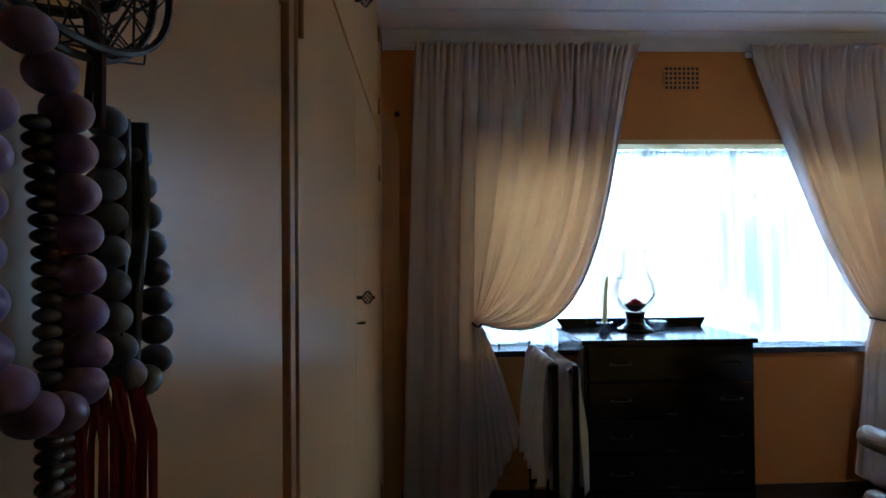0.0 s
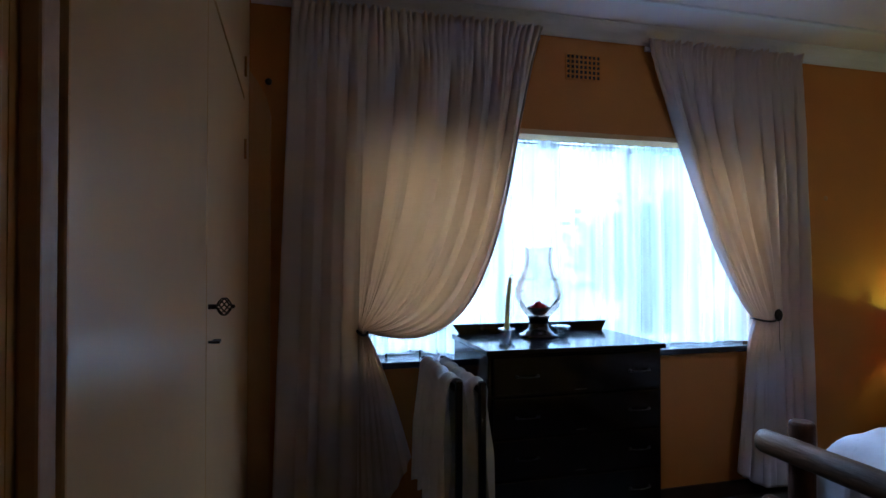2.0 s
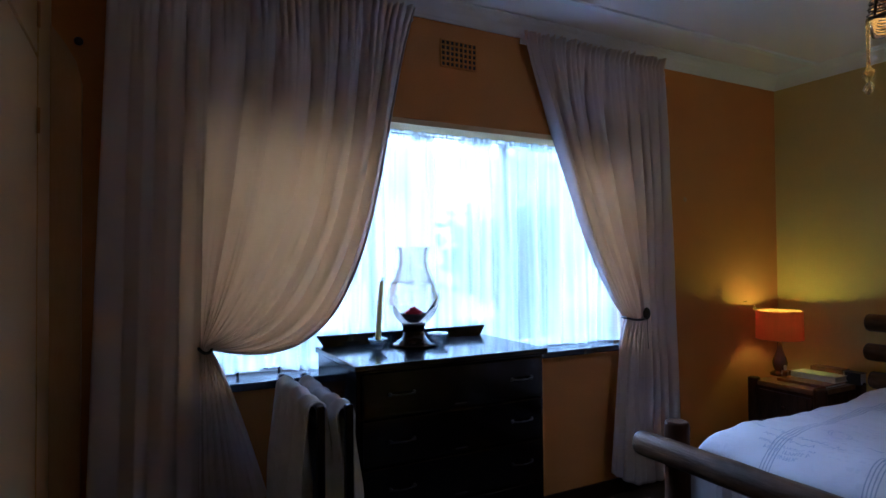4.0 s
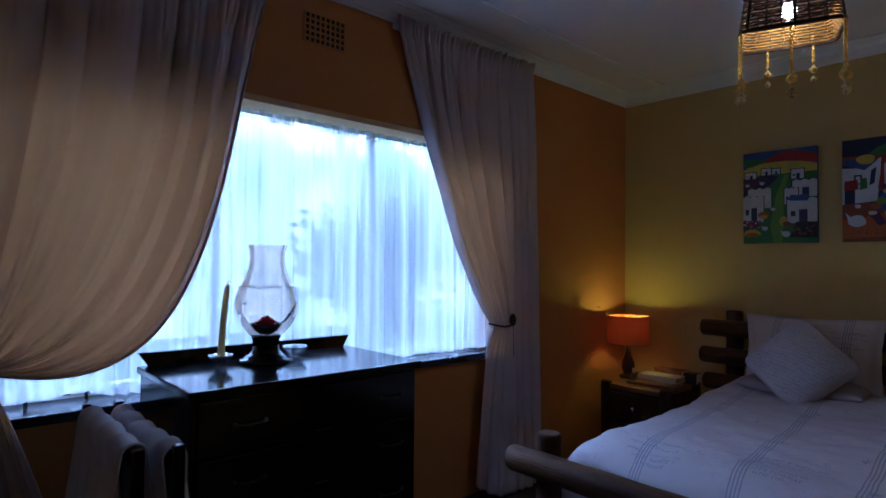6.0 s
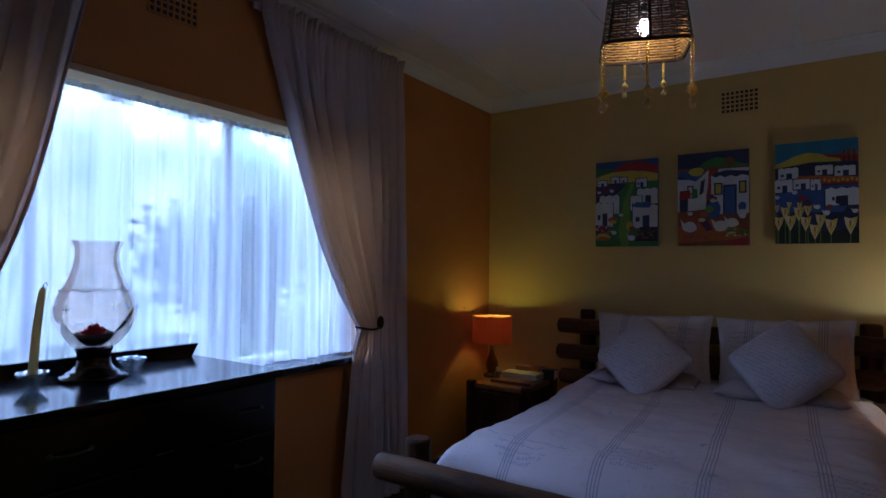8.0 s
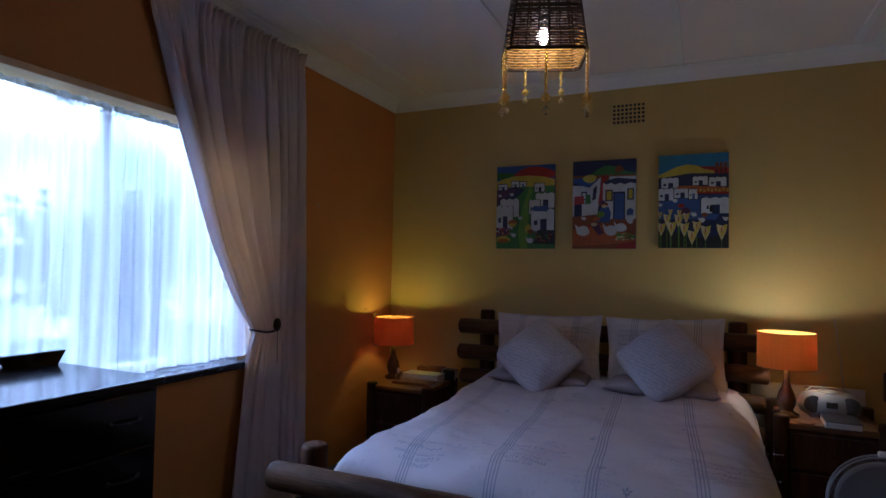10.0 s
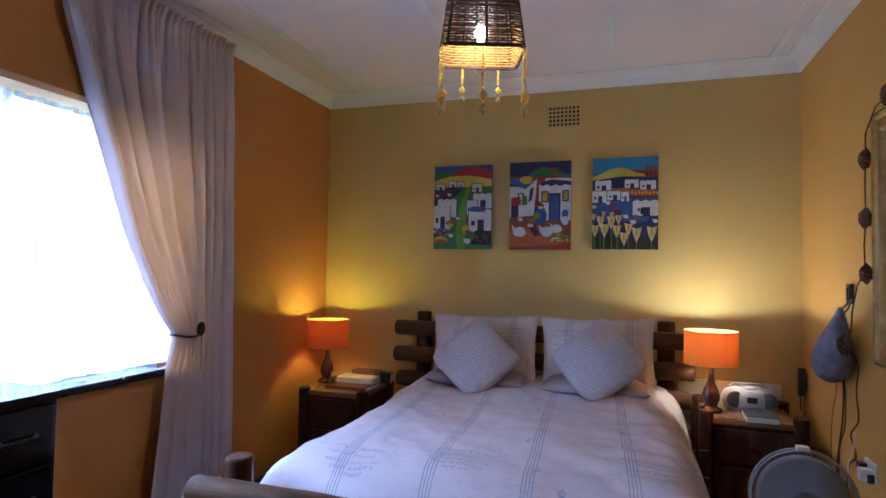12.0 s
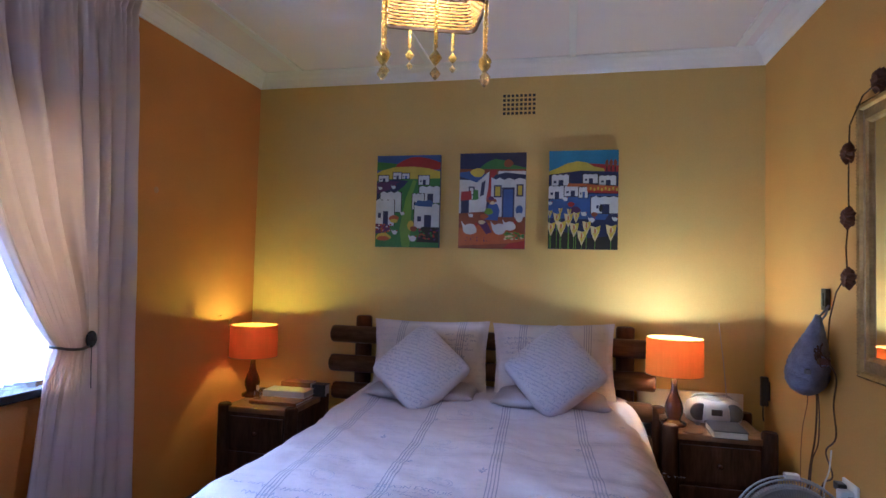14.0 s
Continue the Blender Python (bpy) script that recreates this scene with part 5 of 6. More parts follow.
for (xa, za), (xb, zb) in zip(path, path[1:]):
    n_ = int(math.hypot(xb - xa, zb - za) / 0.013)
    for i in range(n_):
        t = i / n_
        x, z = lerp(xa, xb, t), lerp(za, zb, t)
        ox = 0.006 * (1 if x < 2.6 else -1)
        oz = 0.006 * (1 if z < 1.5 else -1)
        q = [Vector((x + ox + 0.005 * dx, 0.024 + 0.006 * dy, z + oz + 0.007 * dz)) for dx, dy, dz in ((1, 0, 0), (-1, 0, 0), (0, 1, 0), (0, -0.6, 0), (0, 0, 1), (0, 0, -1))]
        vv = [bm.verts.new(k) for k in q]
        for f in ((0, 2, 4), (2, 1, 4), (1, 3, 4), (3, 0, 4), (2, 0, 5), (1, 2, 5), (3, 1, 5), (0, 3, 5)):
            bm.faces.new([vv[k] for k in f])
tagged(part("rope_beading", bm, M_giltd, mr, "twisted rope beading"), kind="stuff")

# ---- string of seed pods ----
sp_ = thing("seed_pod_garland", (0, YS + 0.03, 0), "string of dried brown seed pods hung beside the mirror", "garland")
PODS = ((2.812, 2.055), (3.037, 1.854), (3.038, 1.609), (3.035, 1.383))
for i, (x, z) in enumerate(PODS):
    bm = bmesh.new()
    rings = []
    for q, depth in ((0.18, 0.016), (0.5, 0.020), (0.72, 0.014), (1.0, 0.002), (0.7, -0.010), (0.2, -0.014)):
        ring = []
        for j in range(28):
            an = j * math.tau / 28 + i
            r = 0.046 * q * (1 + 0.12 * noise.noise(Vector((j, i, 0)))) * (1 if j % 2 or q < 0.6 else 0.72)
            ring.append(bm.verts.new((x + r * math.cos(an), depth + 0.004 * (j % 3 - 1) * q, z + r * math.sin(an))))
        rings.append(ring)
    for p_, q in zip(rings, rings[1:]):
        for j in range(28):
            bm.faces.new((p_[j], p_[(j + 1) % 28], q[(j + 1) % 28], q[j]))
    bm.faces.new(rings[0]), bm.faces.new(rings[-1][::-1])
    part("pod", bm, M_pod, sp_)
bm = bmesh.new()
tube(bm, [(2.812, 0, 2.055), (2.93, 0, 2.04), (3.00, 0.012, 1.95), (3.037, 0, 1.854), (3.015, 0.01, 1.74), (3.038, 0, 1.609), (3.06, 0, 1.5), (3.05, 0, 1.40), (3.14, 0, 1.33), (3.20, 0, 1.22), (3.22, 0, 1.10), (3.21, 0, 1.06)], 0.003, 6)
part("cord", bm, M_cord, sp_)

# ---- hanging crochet bag with chargers ----
sw = thing("door_bell_box", (3.285, YS + 0.012, 1.295), "small metal wall hook plate with a dark centre", "hook plate")
part("plate", abox(-0.022, 0.022, -0.0115, 0.008, -0.045, 0.045, 0.004), M_pewter, sw)
part("button", abox(-0.010, 0.010, 0.0085, 0.013, -0.028, 0.028, 0.003), M_blackp, sw)
bg = thing("crochet_bag", (3.215, YS + 0.078, 0), "blue-grey crocheted bag hanging on the wall full of cords", "bag")

bm = bmesh.new()
axis = [(-0.045, 1.235, 0.010), (-0.035, 1.20, 0.022), (-0.012, 1.15, 0.040), (0.015, 1.10, 0.058), (0.045, 1.05, 0.072), (0.070, 1.00, 0.080), (0.088, 0.96, 0.078), (0.10, 0.925, 0.060), (0.106, 0.905, 0.035), (0.108, 0.898, 0.010)]
fine_axis = []
for (xa, za, ra), (xb, zb, rb) in zip(axis, axis[1:]):
    for k in range(5):
        t = k / 5
        fine_axis.append((lerp(xa, xb, t), lerp(za, zb, t), lerp(ra, rb, t) * (1.03 if k % 2 else 0.98)))
tube(bm, [(x, -0.02 + 0.02 * z, z) for x, z, r in fine_axis], [r for x, z, r in fine_axis], 36)
for f in bm.faces:
    f.smooth = True
part("bag_body", bm, M_crochet, bg)
bm = bmesh.new()
tube(bm, [(-0.044, 0, 1.228), (-0.03, -0.03, 1.26), (0.03, -0.062, 1.272), (0.0, -0.04, 1.235), (-0.02, 0.0, 1.19)], 0.004, 8)
part("strap", bm, M_crochet, bg)
bm = bmesh.new()
rs = random.Random(4)
for i in range(5):
    x, y, z = -0.085 + 0.012 * i, 0.012 * math.sin(i), 1.06 + 0.010 * i
    tube(bm, [(x + 0.018 * math.cos(k * 0.7 + i), y + 0.01 * math.sin(k), z + 0.024 * math.sin(k * 0.7 + i)) for k in range(10)], 0.0032, 6)
box(bm, -0.10, -0.07, -0.02, 0.02, 1.045, 1.07, 0.006)
part("cord_bundle", bm, M_cord, bg, "dark tangled charger cords")
bm = bmesh.new()
box(bm, -0.055, -0.03, 0.030, 0.050, 1.0, 1.02, 0.005)
part("charger", bm, M_fan, bg, "grey charger block")


def hang(name, pts, r, m_, label):
    t = thing(name, (0, 0, 0), label, "cable")
    bm = bmesh.new()
    P = [Vector(q) for q in pts]
    out = []
    for i in range(len(P) - 1):
        p0, p1, p2, p3 = P[max(i - 1, 0)], P[i], P[i + 1], P[min(i + 2, len(P) - 1)]
        for k in range(6):
            s = k / 6
            out.append(0.5 * (2 * p1 + (p2 - p0) * s + (2 * p0 - 5 * p1 + 4 * p2 - p3) * s * s + (3 * p1 - p0 - 3 * p2 + p3) * s ** 3))
    out.append(P[-1])
    tube(bm, out, r, 6)
    part("cable_run", bm, m_, t)


yw = YS + 0.02
hang("cable", [(3.34, yw + 0.03, 1.0), (3.35, yw, 0.90), (3.36, yw, 0.72), (3.42, yw, 0.55), (3.46, yw, 0.3), (3.48, yw, 0.012)], 0.004, M_cord, "dark cable hanging from the crochet bag down the wall")
hang("cable", [(3.32, yw + 0.03, 1.0), (3.33, yw, 0.88), (3.33, yw, 0.70), (3.40, yw, 0.58), (3.43, yw, 0.3), (3.45, yw, 0.012)], 0.003, M_cord, "thin dark cable hanging beside another from the bag")
hang("cable", [(3.24, yw + 0.02, 1.06), (3.17, yw, 1.0), (3.19, yw, 0.88), (3.17, yw, 0.76), (3.26, yw, 0.68), (3.20, yw, 0.60), (3.30, yw, 0.52), (3.31, yw, 0.3), (3.30, yw, 0.012)], 0.0035, M_cord, "wavy brown cable looping down the wall")
hang("cable", [(3.21, yw, 0.70), (3.205, yw + 0.01, 0.62), (3.20, yw + 0.03, 0.56), (3.22, yw + 0.02, 0.48), (3.25, yw, 0.2), (3.25, yw, 0.012)], 0.003, M_whitep, "white charger cable at the wall socket")
hang("cable", [(3.42, yw + 0.02, 0.93), (3.44, yw, 0.85), (3.50, yw, 0.70), (3.52, yw, 0.5), (3.52, yw, 0.012)], 0.0018, M_ntop, "thin pale string hanging behind the bag")
so = thing("wall_socket", (3.085, YS + 0.006, 0.580), "white wall socket with black and white plugs in it", "socket")
part("plate", abox(-0.06, 0.06, -0.0055, 0.004, -0.04, 0.04, 0.004), M_whitep, so)
part("plug", abox(-0.045, 0.0, 0.005, 0.05, -0.035, 0.015, 0.006), M_whitep, so, "white plug")
part("plug", abox(0.012, 0.062, 0.005, 0.035, -0.005, 0.025, 0.006), M_blackp, so, "black adaptor plug")
part("plug", abox(-0.058, -0.047, 0.005, 0.03, -0.035, 0.0, 0.004), M_blackp, so, "small black plug")


# ---- paintings ----
def paint(name, c):
    return mat(name, c, tuple(k * 0.75 for k in c), 0.55, scale=9, fine=70, bump=0.15)


P_ = {k: paint("paint_" + k, c) for k, c in dict(white=(0.55, 0.58, 0.66), navy=(0.012, 0.02, 0.09), blue=(0.03, 0.09, 0.32), teal=(0.02, 0.20, 0.38), red=(0.33, 0.018, 0.02), yellow=(0.52, 0.40, 0.03), green=(0.03, 0.17, 0.04),
      lime=(0.12, 0.28, 0.03), orange=(0.40, 0.10, 0.02), rust=(0.22, 0.055, 0.02), black=(0.01, 0.01, 0.015), purple=(0.08, 0.02, 0.10), cream=(0.6, 0.5, 0.28)).items()}
P_KEYS = list(P_)


class Picture:
    """A stretched canvas on the east wall; shapes are laid in order, each a hair above the last. u to the right, v up, 0 to 1."""

    def __init__(self, yl, yr, z0, z1, label):
        self.W, self.H = yl - yr, z1 - z0
        self.t = thing("canvas_painting", (XE - 0.032, yl, z0), label, "painting", "three village paintings")
        part("canvas", abox(0, 0.030, -self.W, 0, 0, self.H, 0.002), P_["navy"], self.t)
        self.bm, self.k = bmesh.new(), 0

    def poly(self, color, pts):
        self.k += 1
        x = -0.0004 - 0.00006 * self.k
        pts = [(min(max(u, 0.0), 1.0), min(max(v, 0.0), 1.0)) for u, v in pts]
        f = self.bm.faces.new([self.bm.verts.new((x, -u * self.W, v * self.H)) for u, v in pts])
        f.material_index = P_KEYS.index(color)

    def rect(self, color, u0, v0, u1, v1):
        self.poly(color, [(u0, v0), (u1, v0), (u1, v1), (u0, v1)])

    def blob(self, color, u, v, a, b, n_=14, wob=0.12):
        self.poly(color, [(u + a * math.cos(t) * (1 + wob * math.sin(3 * t + u * 20)), v + b * math.sin(t)) for t in (i * math.tau / n_ for i in range(n_))])

    def hill(self, color, v0, v1, bump_, c=0.5, base=0.0):
        top = [(i / 16, lerp(v0, v1, i / 16) + bump_ * math.exp(-((i / 16 - c) / 0.28) ** 2)) for i in range(17)]
        self.poly(color, [(0, base), (1, base)] + top[::-1])

    def house(self, u, v, w, h_, door="navy", roof=True, win_=True):
        self.rect("black", u - 0.012, v - 0.006, u + w + 0.012, v + h_ + 0.012)
        self.poly("white", [(u, v), (u + w, v), (u + w, v + h_)] + [(u + w * (1 - i / 6), v + h_ * (1 + 0.09 * (i % 2))) for i in range(1, 6)] + [(u, v + h_)])
        if roof:
            self.poly("blue", [(u + 0.05 * w, v + 0.72 * h_), (u + w, v + 0.70 * h_), (u + w, v + 0.80 * h_), (u + 0.05 * w, v + 0.84 * h_)])
        self.rect(door, u + 0.40 * w, v, u + 0.68 * w, v + 0.58 * h_)
        if win_:
            self.rect("navy", u + 0.12 * w, v + 0.30 * h_, u + 0.28 * w, v + 0.52 * h_)

    def lily(self, u, v, s):
        self.poly("lime", [(u - 0.004, 0), (u + 0.004, 0), (u + 0.004, v), (u - 0.004, v)])
        self.poly("cream", [(u, v - s), (u + 0.7 * s, v + 0.1 * s), (u + 0.9 * s, v + 0.9 * s), (u + 0.1 * s, v + 0.7 * s), (u - 0.8 * s, v + 0.9 * s), (u - 0.6 * s, v)])
        self.poly("yellow", [(u + 0.1 * s, v + 0.66 * s), (u + 0.9 * s, v + 0.9 * s), (u + 0.7 * s, v + 0.2 * s), (u, v - 0.6 * s), (u - 0.4 * s, v + 0.1 * s), (u + 0.1 * s, v - 0.1 * s), (u + 0.45 * s, v + 0.3 * s)])
        self.blob("orange", u, v + 0.25 * s, 0.15 * s, 0.35 * s, 8)

    def hen(self, u, v, s):
        self.blob("white", u, v, s, s * 0.55, 12)
        self.poly("white", [(u - s, v), (u - 1.3 * s, v + 0.8 * s), (u - 0.6 * s, v + 0.3 * s)])
        self.blob("red", u + 0.9 * s, v + 0.45 * s, 0.2 * s, 0.2 * s, 6)

    def done(self):
        part("picture", self.bm, [P_[k] for k in P_KEYS], self.t, "painted village scene")


def spot(box_, x, y):
    """A place on a canvas, from sketch units to u, v."""
    x0, y0, w, h_ = box_
    return (x - x0) / w, (y0 - y) / h_


def cottages(pic, bx, rows):
    for x0, y0, x1, y1, col in rows:
        u0, v1 = spot(bx, x0, y0)
        u1, v0 = spot(bx, x1, y1)
        pic.house(u0, v0, u1 - u0, v1 - v0, col, False, u1 - u0 > 0.1)


def dabs(pic, bx, rows):
    for col, x, y, rx_, ry_ in rows:
        u, v = spot(bx, x, y)
        pic.blob(col, u, v, rx_ / bx[2], ry_ / bx[3])


def area(pic, bx, col, *pts):
    pic.poly(col, [spot(bx, *q) for q in pts])


def flock(pic, bx, rows):
    for x, y, r in rows:
        pic.hen(*spot(bx, x, y), r / bx[2])


rp = random.Random(7)
a = Picture(2.545, 2.135, 1.515, 2.09, "canvas painting of white cottages along a green lane")
A = (108, 572, 333, 472)
a.rect("blue", 0, 0.8, 1, 1)
area(a, A, "green", (108, 175), (441, 175), (441, 148), (250, 150), (180, 138), (108, 132))
area(a, A, "red", (195, 175), (441, 175), (441, 140), (390, 120), (330, 108), (290, 110), (250, 124), (215, 145))
area(a, A, "yellow", (108, 230), (441, 230), (441, 185), (380, 168), (300, 158), (200, 160), (130, 178), (108, 190))
area(a, A, "green", (108, 572), (441, 572), (441, 220), (290, 222), (240, 214), (108, 232))
area(a, A, "navy", (108, 345), (200, 300), (250, 262), (275, 232), (210, 222), (108, 236))
area(a, A, "purple", (108, 300), (180, 275), (230, 235), (170, 230), (108, 240))
area(a, A, "lime", (250, 572), (290, 572), (300, 300), (320, 232), (300, 228), (262, 330), (235, 480))
cottages(a, A, ((118, 205, 170, 235, "navy"), (195, 190, 238, 222, "navy"), (243, 195, 280, 220, "blue"), (330, 208, 385, 252, "navy"), (335, 265, 441, 345, "navy"), (300, 302, 360, 378, "navy"),
                (130, 294, 240, 392, "navy"), (108, 334, 205, 462, "navy"), (312, 358, 441, 475, "navy")))
area(a, A, "blue", (310, 355), (330, 332), (360, 336), (392, 330), (410, 345), (400, 366), (330, 362))
area(a, A, "black", (325, 545), (441, 548), (441, 470), (350, 468))
area(a, A, "purple", (108, 505), (190, 492), (180, 458), (108, 452))
dabs(a, A, (("yellow", 150, 520, 40, 20), ("orange", 205, 428, 26, 20), ("yellow", 205, 438, 20, 10), ("yellow", 295, 462, 17, 26), ("rust", 310, 478, 18, 14), ("orange", 150, 528, 34, 12)))
for i in range(40):
    dabs(a, A, ((("red", "purple", "white", "orange", "rust")[i % 5], rp.uniform(112, 190), rp.uniform(455, 498), 5, 4),))
    if i < 26:
        dabs(a, A, ((("purple", "rust", "red", "green")[i % 4], rp.uniform(335, 436), rp.uniform(478, 535), 6, 5),))
flock(a, A, ((250, 400, 11), (212, 497, 14), (308, 528, 19), (130, 270, 10), (200, 265, 11)))
a.done()

b = Picture(2.012, 1.610, 1.515, 2.095, "canvas painting of a white cottage with geese on red earth")
B = (60, 572, 342, 484)
b.rect("navy", 0, 0.6, 1, 1)
area(b, B, "green", (150, 200), (402, 200), (402, 166), (340, 150), (300, 128), (245, 118), (200, 135), (160, 168))
dabs(b, B, (("rust", 312, 142, 24, 20),))
area(b, B, "rust", (60, 190), (400, 205), (402, 172), (60, 168))
b.rect("rust", 0, 0, 1, 0.38)
area(b, B, "orange", (60, 470), (230, 440), (402, 500), (402, 540), (60, 560))
area(b, B, "red", (290, 572), (402, 572), (402, 530), (320, 545))
area(b, B, "white", (60, 395), (198, 385), (208, 300), (215, 182), (150, 228), (60, 222))
area(b, B, "blue", (60, 205), (150, 238), (200, 196), (110, 180), (60, 186))
area(b, B, "navy", (168, 310), (188, 300), (196, 225), (176, 240))
area(b, B, "red", (200, 330), (232, 300), (240, 240), (256, 172), (220, 172), (214, 240))
area(b, B, "white", (226, 412), (402, 412), (402, 212), (226, 214))
area(b, B, "white", (258, 206), (402, 204), (402, 182), (262, 180))
area(b, B, "navy", (232, 216), (250, 224), (270, 214), (292, 226), (318, 216), (345, 226), (370, 216), (402, 224), (402, 200), (300, 188), (246, 200))
for x0, y0, x1, y1 in ((240, 252, 280, 314), (356, 248, 391, 310), (108, 258, 140, 304)):
    area(b, B, "navy", (x0, y1), (x1, y1), (x1, y0), (x0, y0))
    area(b, B, "yellow" if x0 > 200 else "white", (x0 + 7, y1 - 7), (x1 - 7, y1 - 7), (x1 - 7, y0 + 7), (x0 + 7, y0 + 7))
area(b, B, "navy", (282, 414), (346, 414), (346, 264), (282, 264))
area(b, B, "blue", (290, 414), (338, 414), (338, 274), (290, 274))
area(b, B, "navy", (70, 396), (112, 392), (112, 322), (70, 322))
area(b, B, "red", (68, 330), (126, 326), (122, 280), (70, 284))
area(b, B, "green", (128, 334), (162, 330), (158, 276), (136, 274))
area(b, B, "white", (112, 388), (196, 378), (192, 318), (112, 332))
area(b, B, "blue", (195, 425), (262, 432), (272, 380), (258, 345), (215, 350), (200, 385))
area(b, B, "purple", (160, 440), (200, 428), (235, 490), (205, 500))
dabs(b, B, (("yellow", 155, 188, 37, 23), ("rust", 230, 330, 27, 12), ("purple", 226, 318, 15, 10), ("cream", 234, 342, 13, 9), ("lime", 215, 385, 22, 17), ("orange", 192, 410, 22, 12), ("cream", 180, 440, 18, 10),
            ("blue", 372, 380, 18, 26), ("white", 372, 415, 20, 24)))
flock(b, B, ((120, 475, 36), (272, 474, 36), (325, 458, 30), (124, 406, 12)))
for i in range(34):
    dabs(b, B, ((("lime", "green", "cream")[i % 3], rp.uniform(300, 395), rp.uniform(490, 525), 8, 5),))
    if i < 14:
        dabs(b, B, (("navy", rp.uniform(95, 215), rp.uniform(515, 535), 3, 2),))
b.done()

c = Picture(1.475, 1.080, 1.520, 2.10, "canvas painting of white cottages above a bed of arum lilies")
C = (37, 575, 358, 495)
c.rect("teal", 0, 0.7, 1, 1)
area(c, C, "red", (235, 195), (395, 195), (395, 158), (330, 152), (240, 146))
area(c, C, "yellow", (37, 205), (330, 195), (318, 172), (270, 162), (235, 142), (185, 134), (130, 145), (80, 168), (37, 184))
for x in (336, 357, 378):
    dabs(c, C, (("rust", x, 148, 9, 20), ("black", x, 176, 3, 16)))
area(c, C, "navy", (37, 575), (395, 575), (395, 190), (200, 182), (37, 202))
area(c, C, "blue", (37, 420), (395, 430), (395, 300), (250, 300), (120, 312), (37, 330))
cottages(c, C, ((52, 205, 142, 262, "navy"), (215, 203, 290, 246, "navy"), (297, 211, 383, 256, "navy"), (37, 262, 118, 322, "navy"), (120, 262, 200, 310, "navy"), (195, 268, 240, 318, "blue")))
area(c, C, "orange", (130, 262), (232, 262), (240, 248), (140, 246))
area(c, C, "orange", (236, 288), (395, 296), (395, 262), (236, 250))
area(c, C, "red", (240, 292), (395, 298), (395, 286), (240, 282))
for i in range(8):
    dabs(c, C, (("yellow", 255 + 19 * i, 272 + 6 * (i % 2), 5, 8),))
cottages(c, C, ((258, 318, 395, 396, "navy"),))
area(c, C, "white", (258, 396), (285, 396), (285, 306), (258, 330))
area(c, C, "navy", (300, 470), (350, 400), (395, 400), (395, 480))
dabs(c, C, (("red", 155, 352, 18, 12), ("purple", 178, 382, 26, 20), ("rust", 275, 402, 16, 12), ("black", 308, 370, 9, 20)))
area(c, C, "black", (37, 575), (395, 575), (395, 505), (250, 520), (120, 490), (37, 480))
flock(c, C, ((125, 325, 13), (46, 346, 12), (223, 400, 14), (262, 430, 16), (380, 425, 13)))
for x, y, r in ((45, 400, 12), (100, 386, 11), (146, 392, 12), (82, 424, 20), (142, 430, 22), (182, 416, 17), (52, 475, 22), (105, 472, 25), (172, 478, 23), (236, 468, 22), (212, 518, 24), (280, 496, 25), (360, 492, 26)):
    c.lily(*spot(C, x, y), r / 290)
c.done()

# ---- pendant ----
PX, PY, PZ = 2.22, 1.75, 2.12
pd = thing("pendant_lamp", (PX, PY, PZ), "square dark wicker pendant lamp with hanging amber crystal drops", "pendant lamp")
pd.rotation_euler = (0, 0, radians(20))


def rect_path(hx_, hy_, z, n_=48, wob=0.0, phase=0.0):
    pts = []
    for i in range(n_):
        a = (i + 0.5) / n_ * math.tau
        ca, sa = math.cos(a), math.sin(a)
        k = 1 / max(abs(ca), abs(sa))
        k = min(k, 1.30)
        w = 1 + wob * (1 if (i + phase) % 2 else -1)
        pts.append((hx_ * ca * k * w, hy_ * sa * k * w, z))
    return pts


def tier(z):
    s = 1 - 0.9 * z
    return 0.112 * s, 0.142 * s


bm = bmesh.new()
bmi = bmesh.new()
NW = 29
NL = 9
for k in range(NW):
    z = 0.006 + k * 0.0097
    hx_, hy_ = tier(z)
    pts = rect_path(hx_, hy_, z + 0.001 * math.sin(k * 2.3), 64, 0.022, k)
    tube(bm, pts + [pts[0]], 0.0029, 5, False)
tagged(part("weave", bm, M_wicker, pd, "dark woven wicker, open enough to show the light"), kind="stuff")
# Added inner layer, coloured as the wicker looks where the bulb lights it.
bmi = bmesh.new()
for k in range(NL):
    z = 0.006 + k * 0.0097 + 0.001
    hx_, hy_ = tier(z)
    pts = rect_path(hx_ - 0.005, hy_ - 0.005, z, 48, 0.016, k + 1)
    tube(bmi, pts + [pts[0]], 0.0021, 4, False)
tagged(part("lining", bmi, M_wickerin, pd, "honey coloured lining added for the lamp-lit inner side of the wicker"), kind="stuff")
for i in range(0, 48, 2):
    p0, p1 = rect_path(*tier(0), 0)[i], rect_path(*tier(0.29), 0.29)[i]
    part("stake", tube(bmesh.new(), [p0, p1], 0.0052 if i % 6 == 0 else 0.0028, 5), M_wicker, pd)
bm = bmesh.new()
for z, r in ((0.0, 0.006), (0.14, 0.005), (0.155, 0.004), (0.29, 0.006)):
    hx_, hy_ = tier(z)
    pts = rect_path(hx_ + 0.001, hy_ + 0.001, z)
    tube(bm, pts + [pts[0]], r, 8, False)
part("rim", bm, M_wicker, pd, "dark bound wicker rim")
bm = bmesh.new()
ball(bm, (0, 0, 0.085), 0.024, 14, 10, sz=1.25)
part("bulb", bm, M_bulb, pd, "glowing clear bulb")
bm = bmesh.new()
tube(bm, [(0, 0, 0.11), (0, 0, 0.16)], 0.014, 12)
part("lamp_holder", bm, M_blackp, pd)
bm = bmesh.new()
tube(bm, [(0, 0, 0.16), (0, 0, ZC - PZ - 0.02)], 0.003, 8)
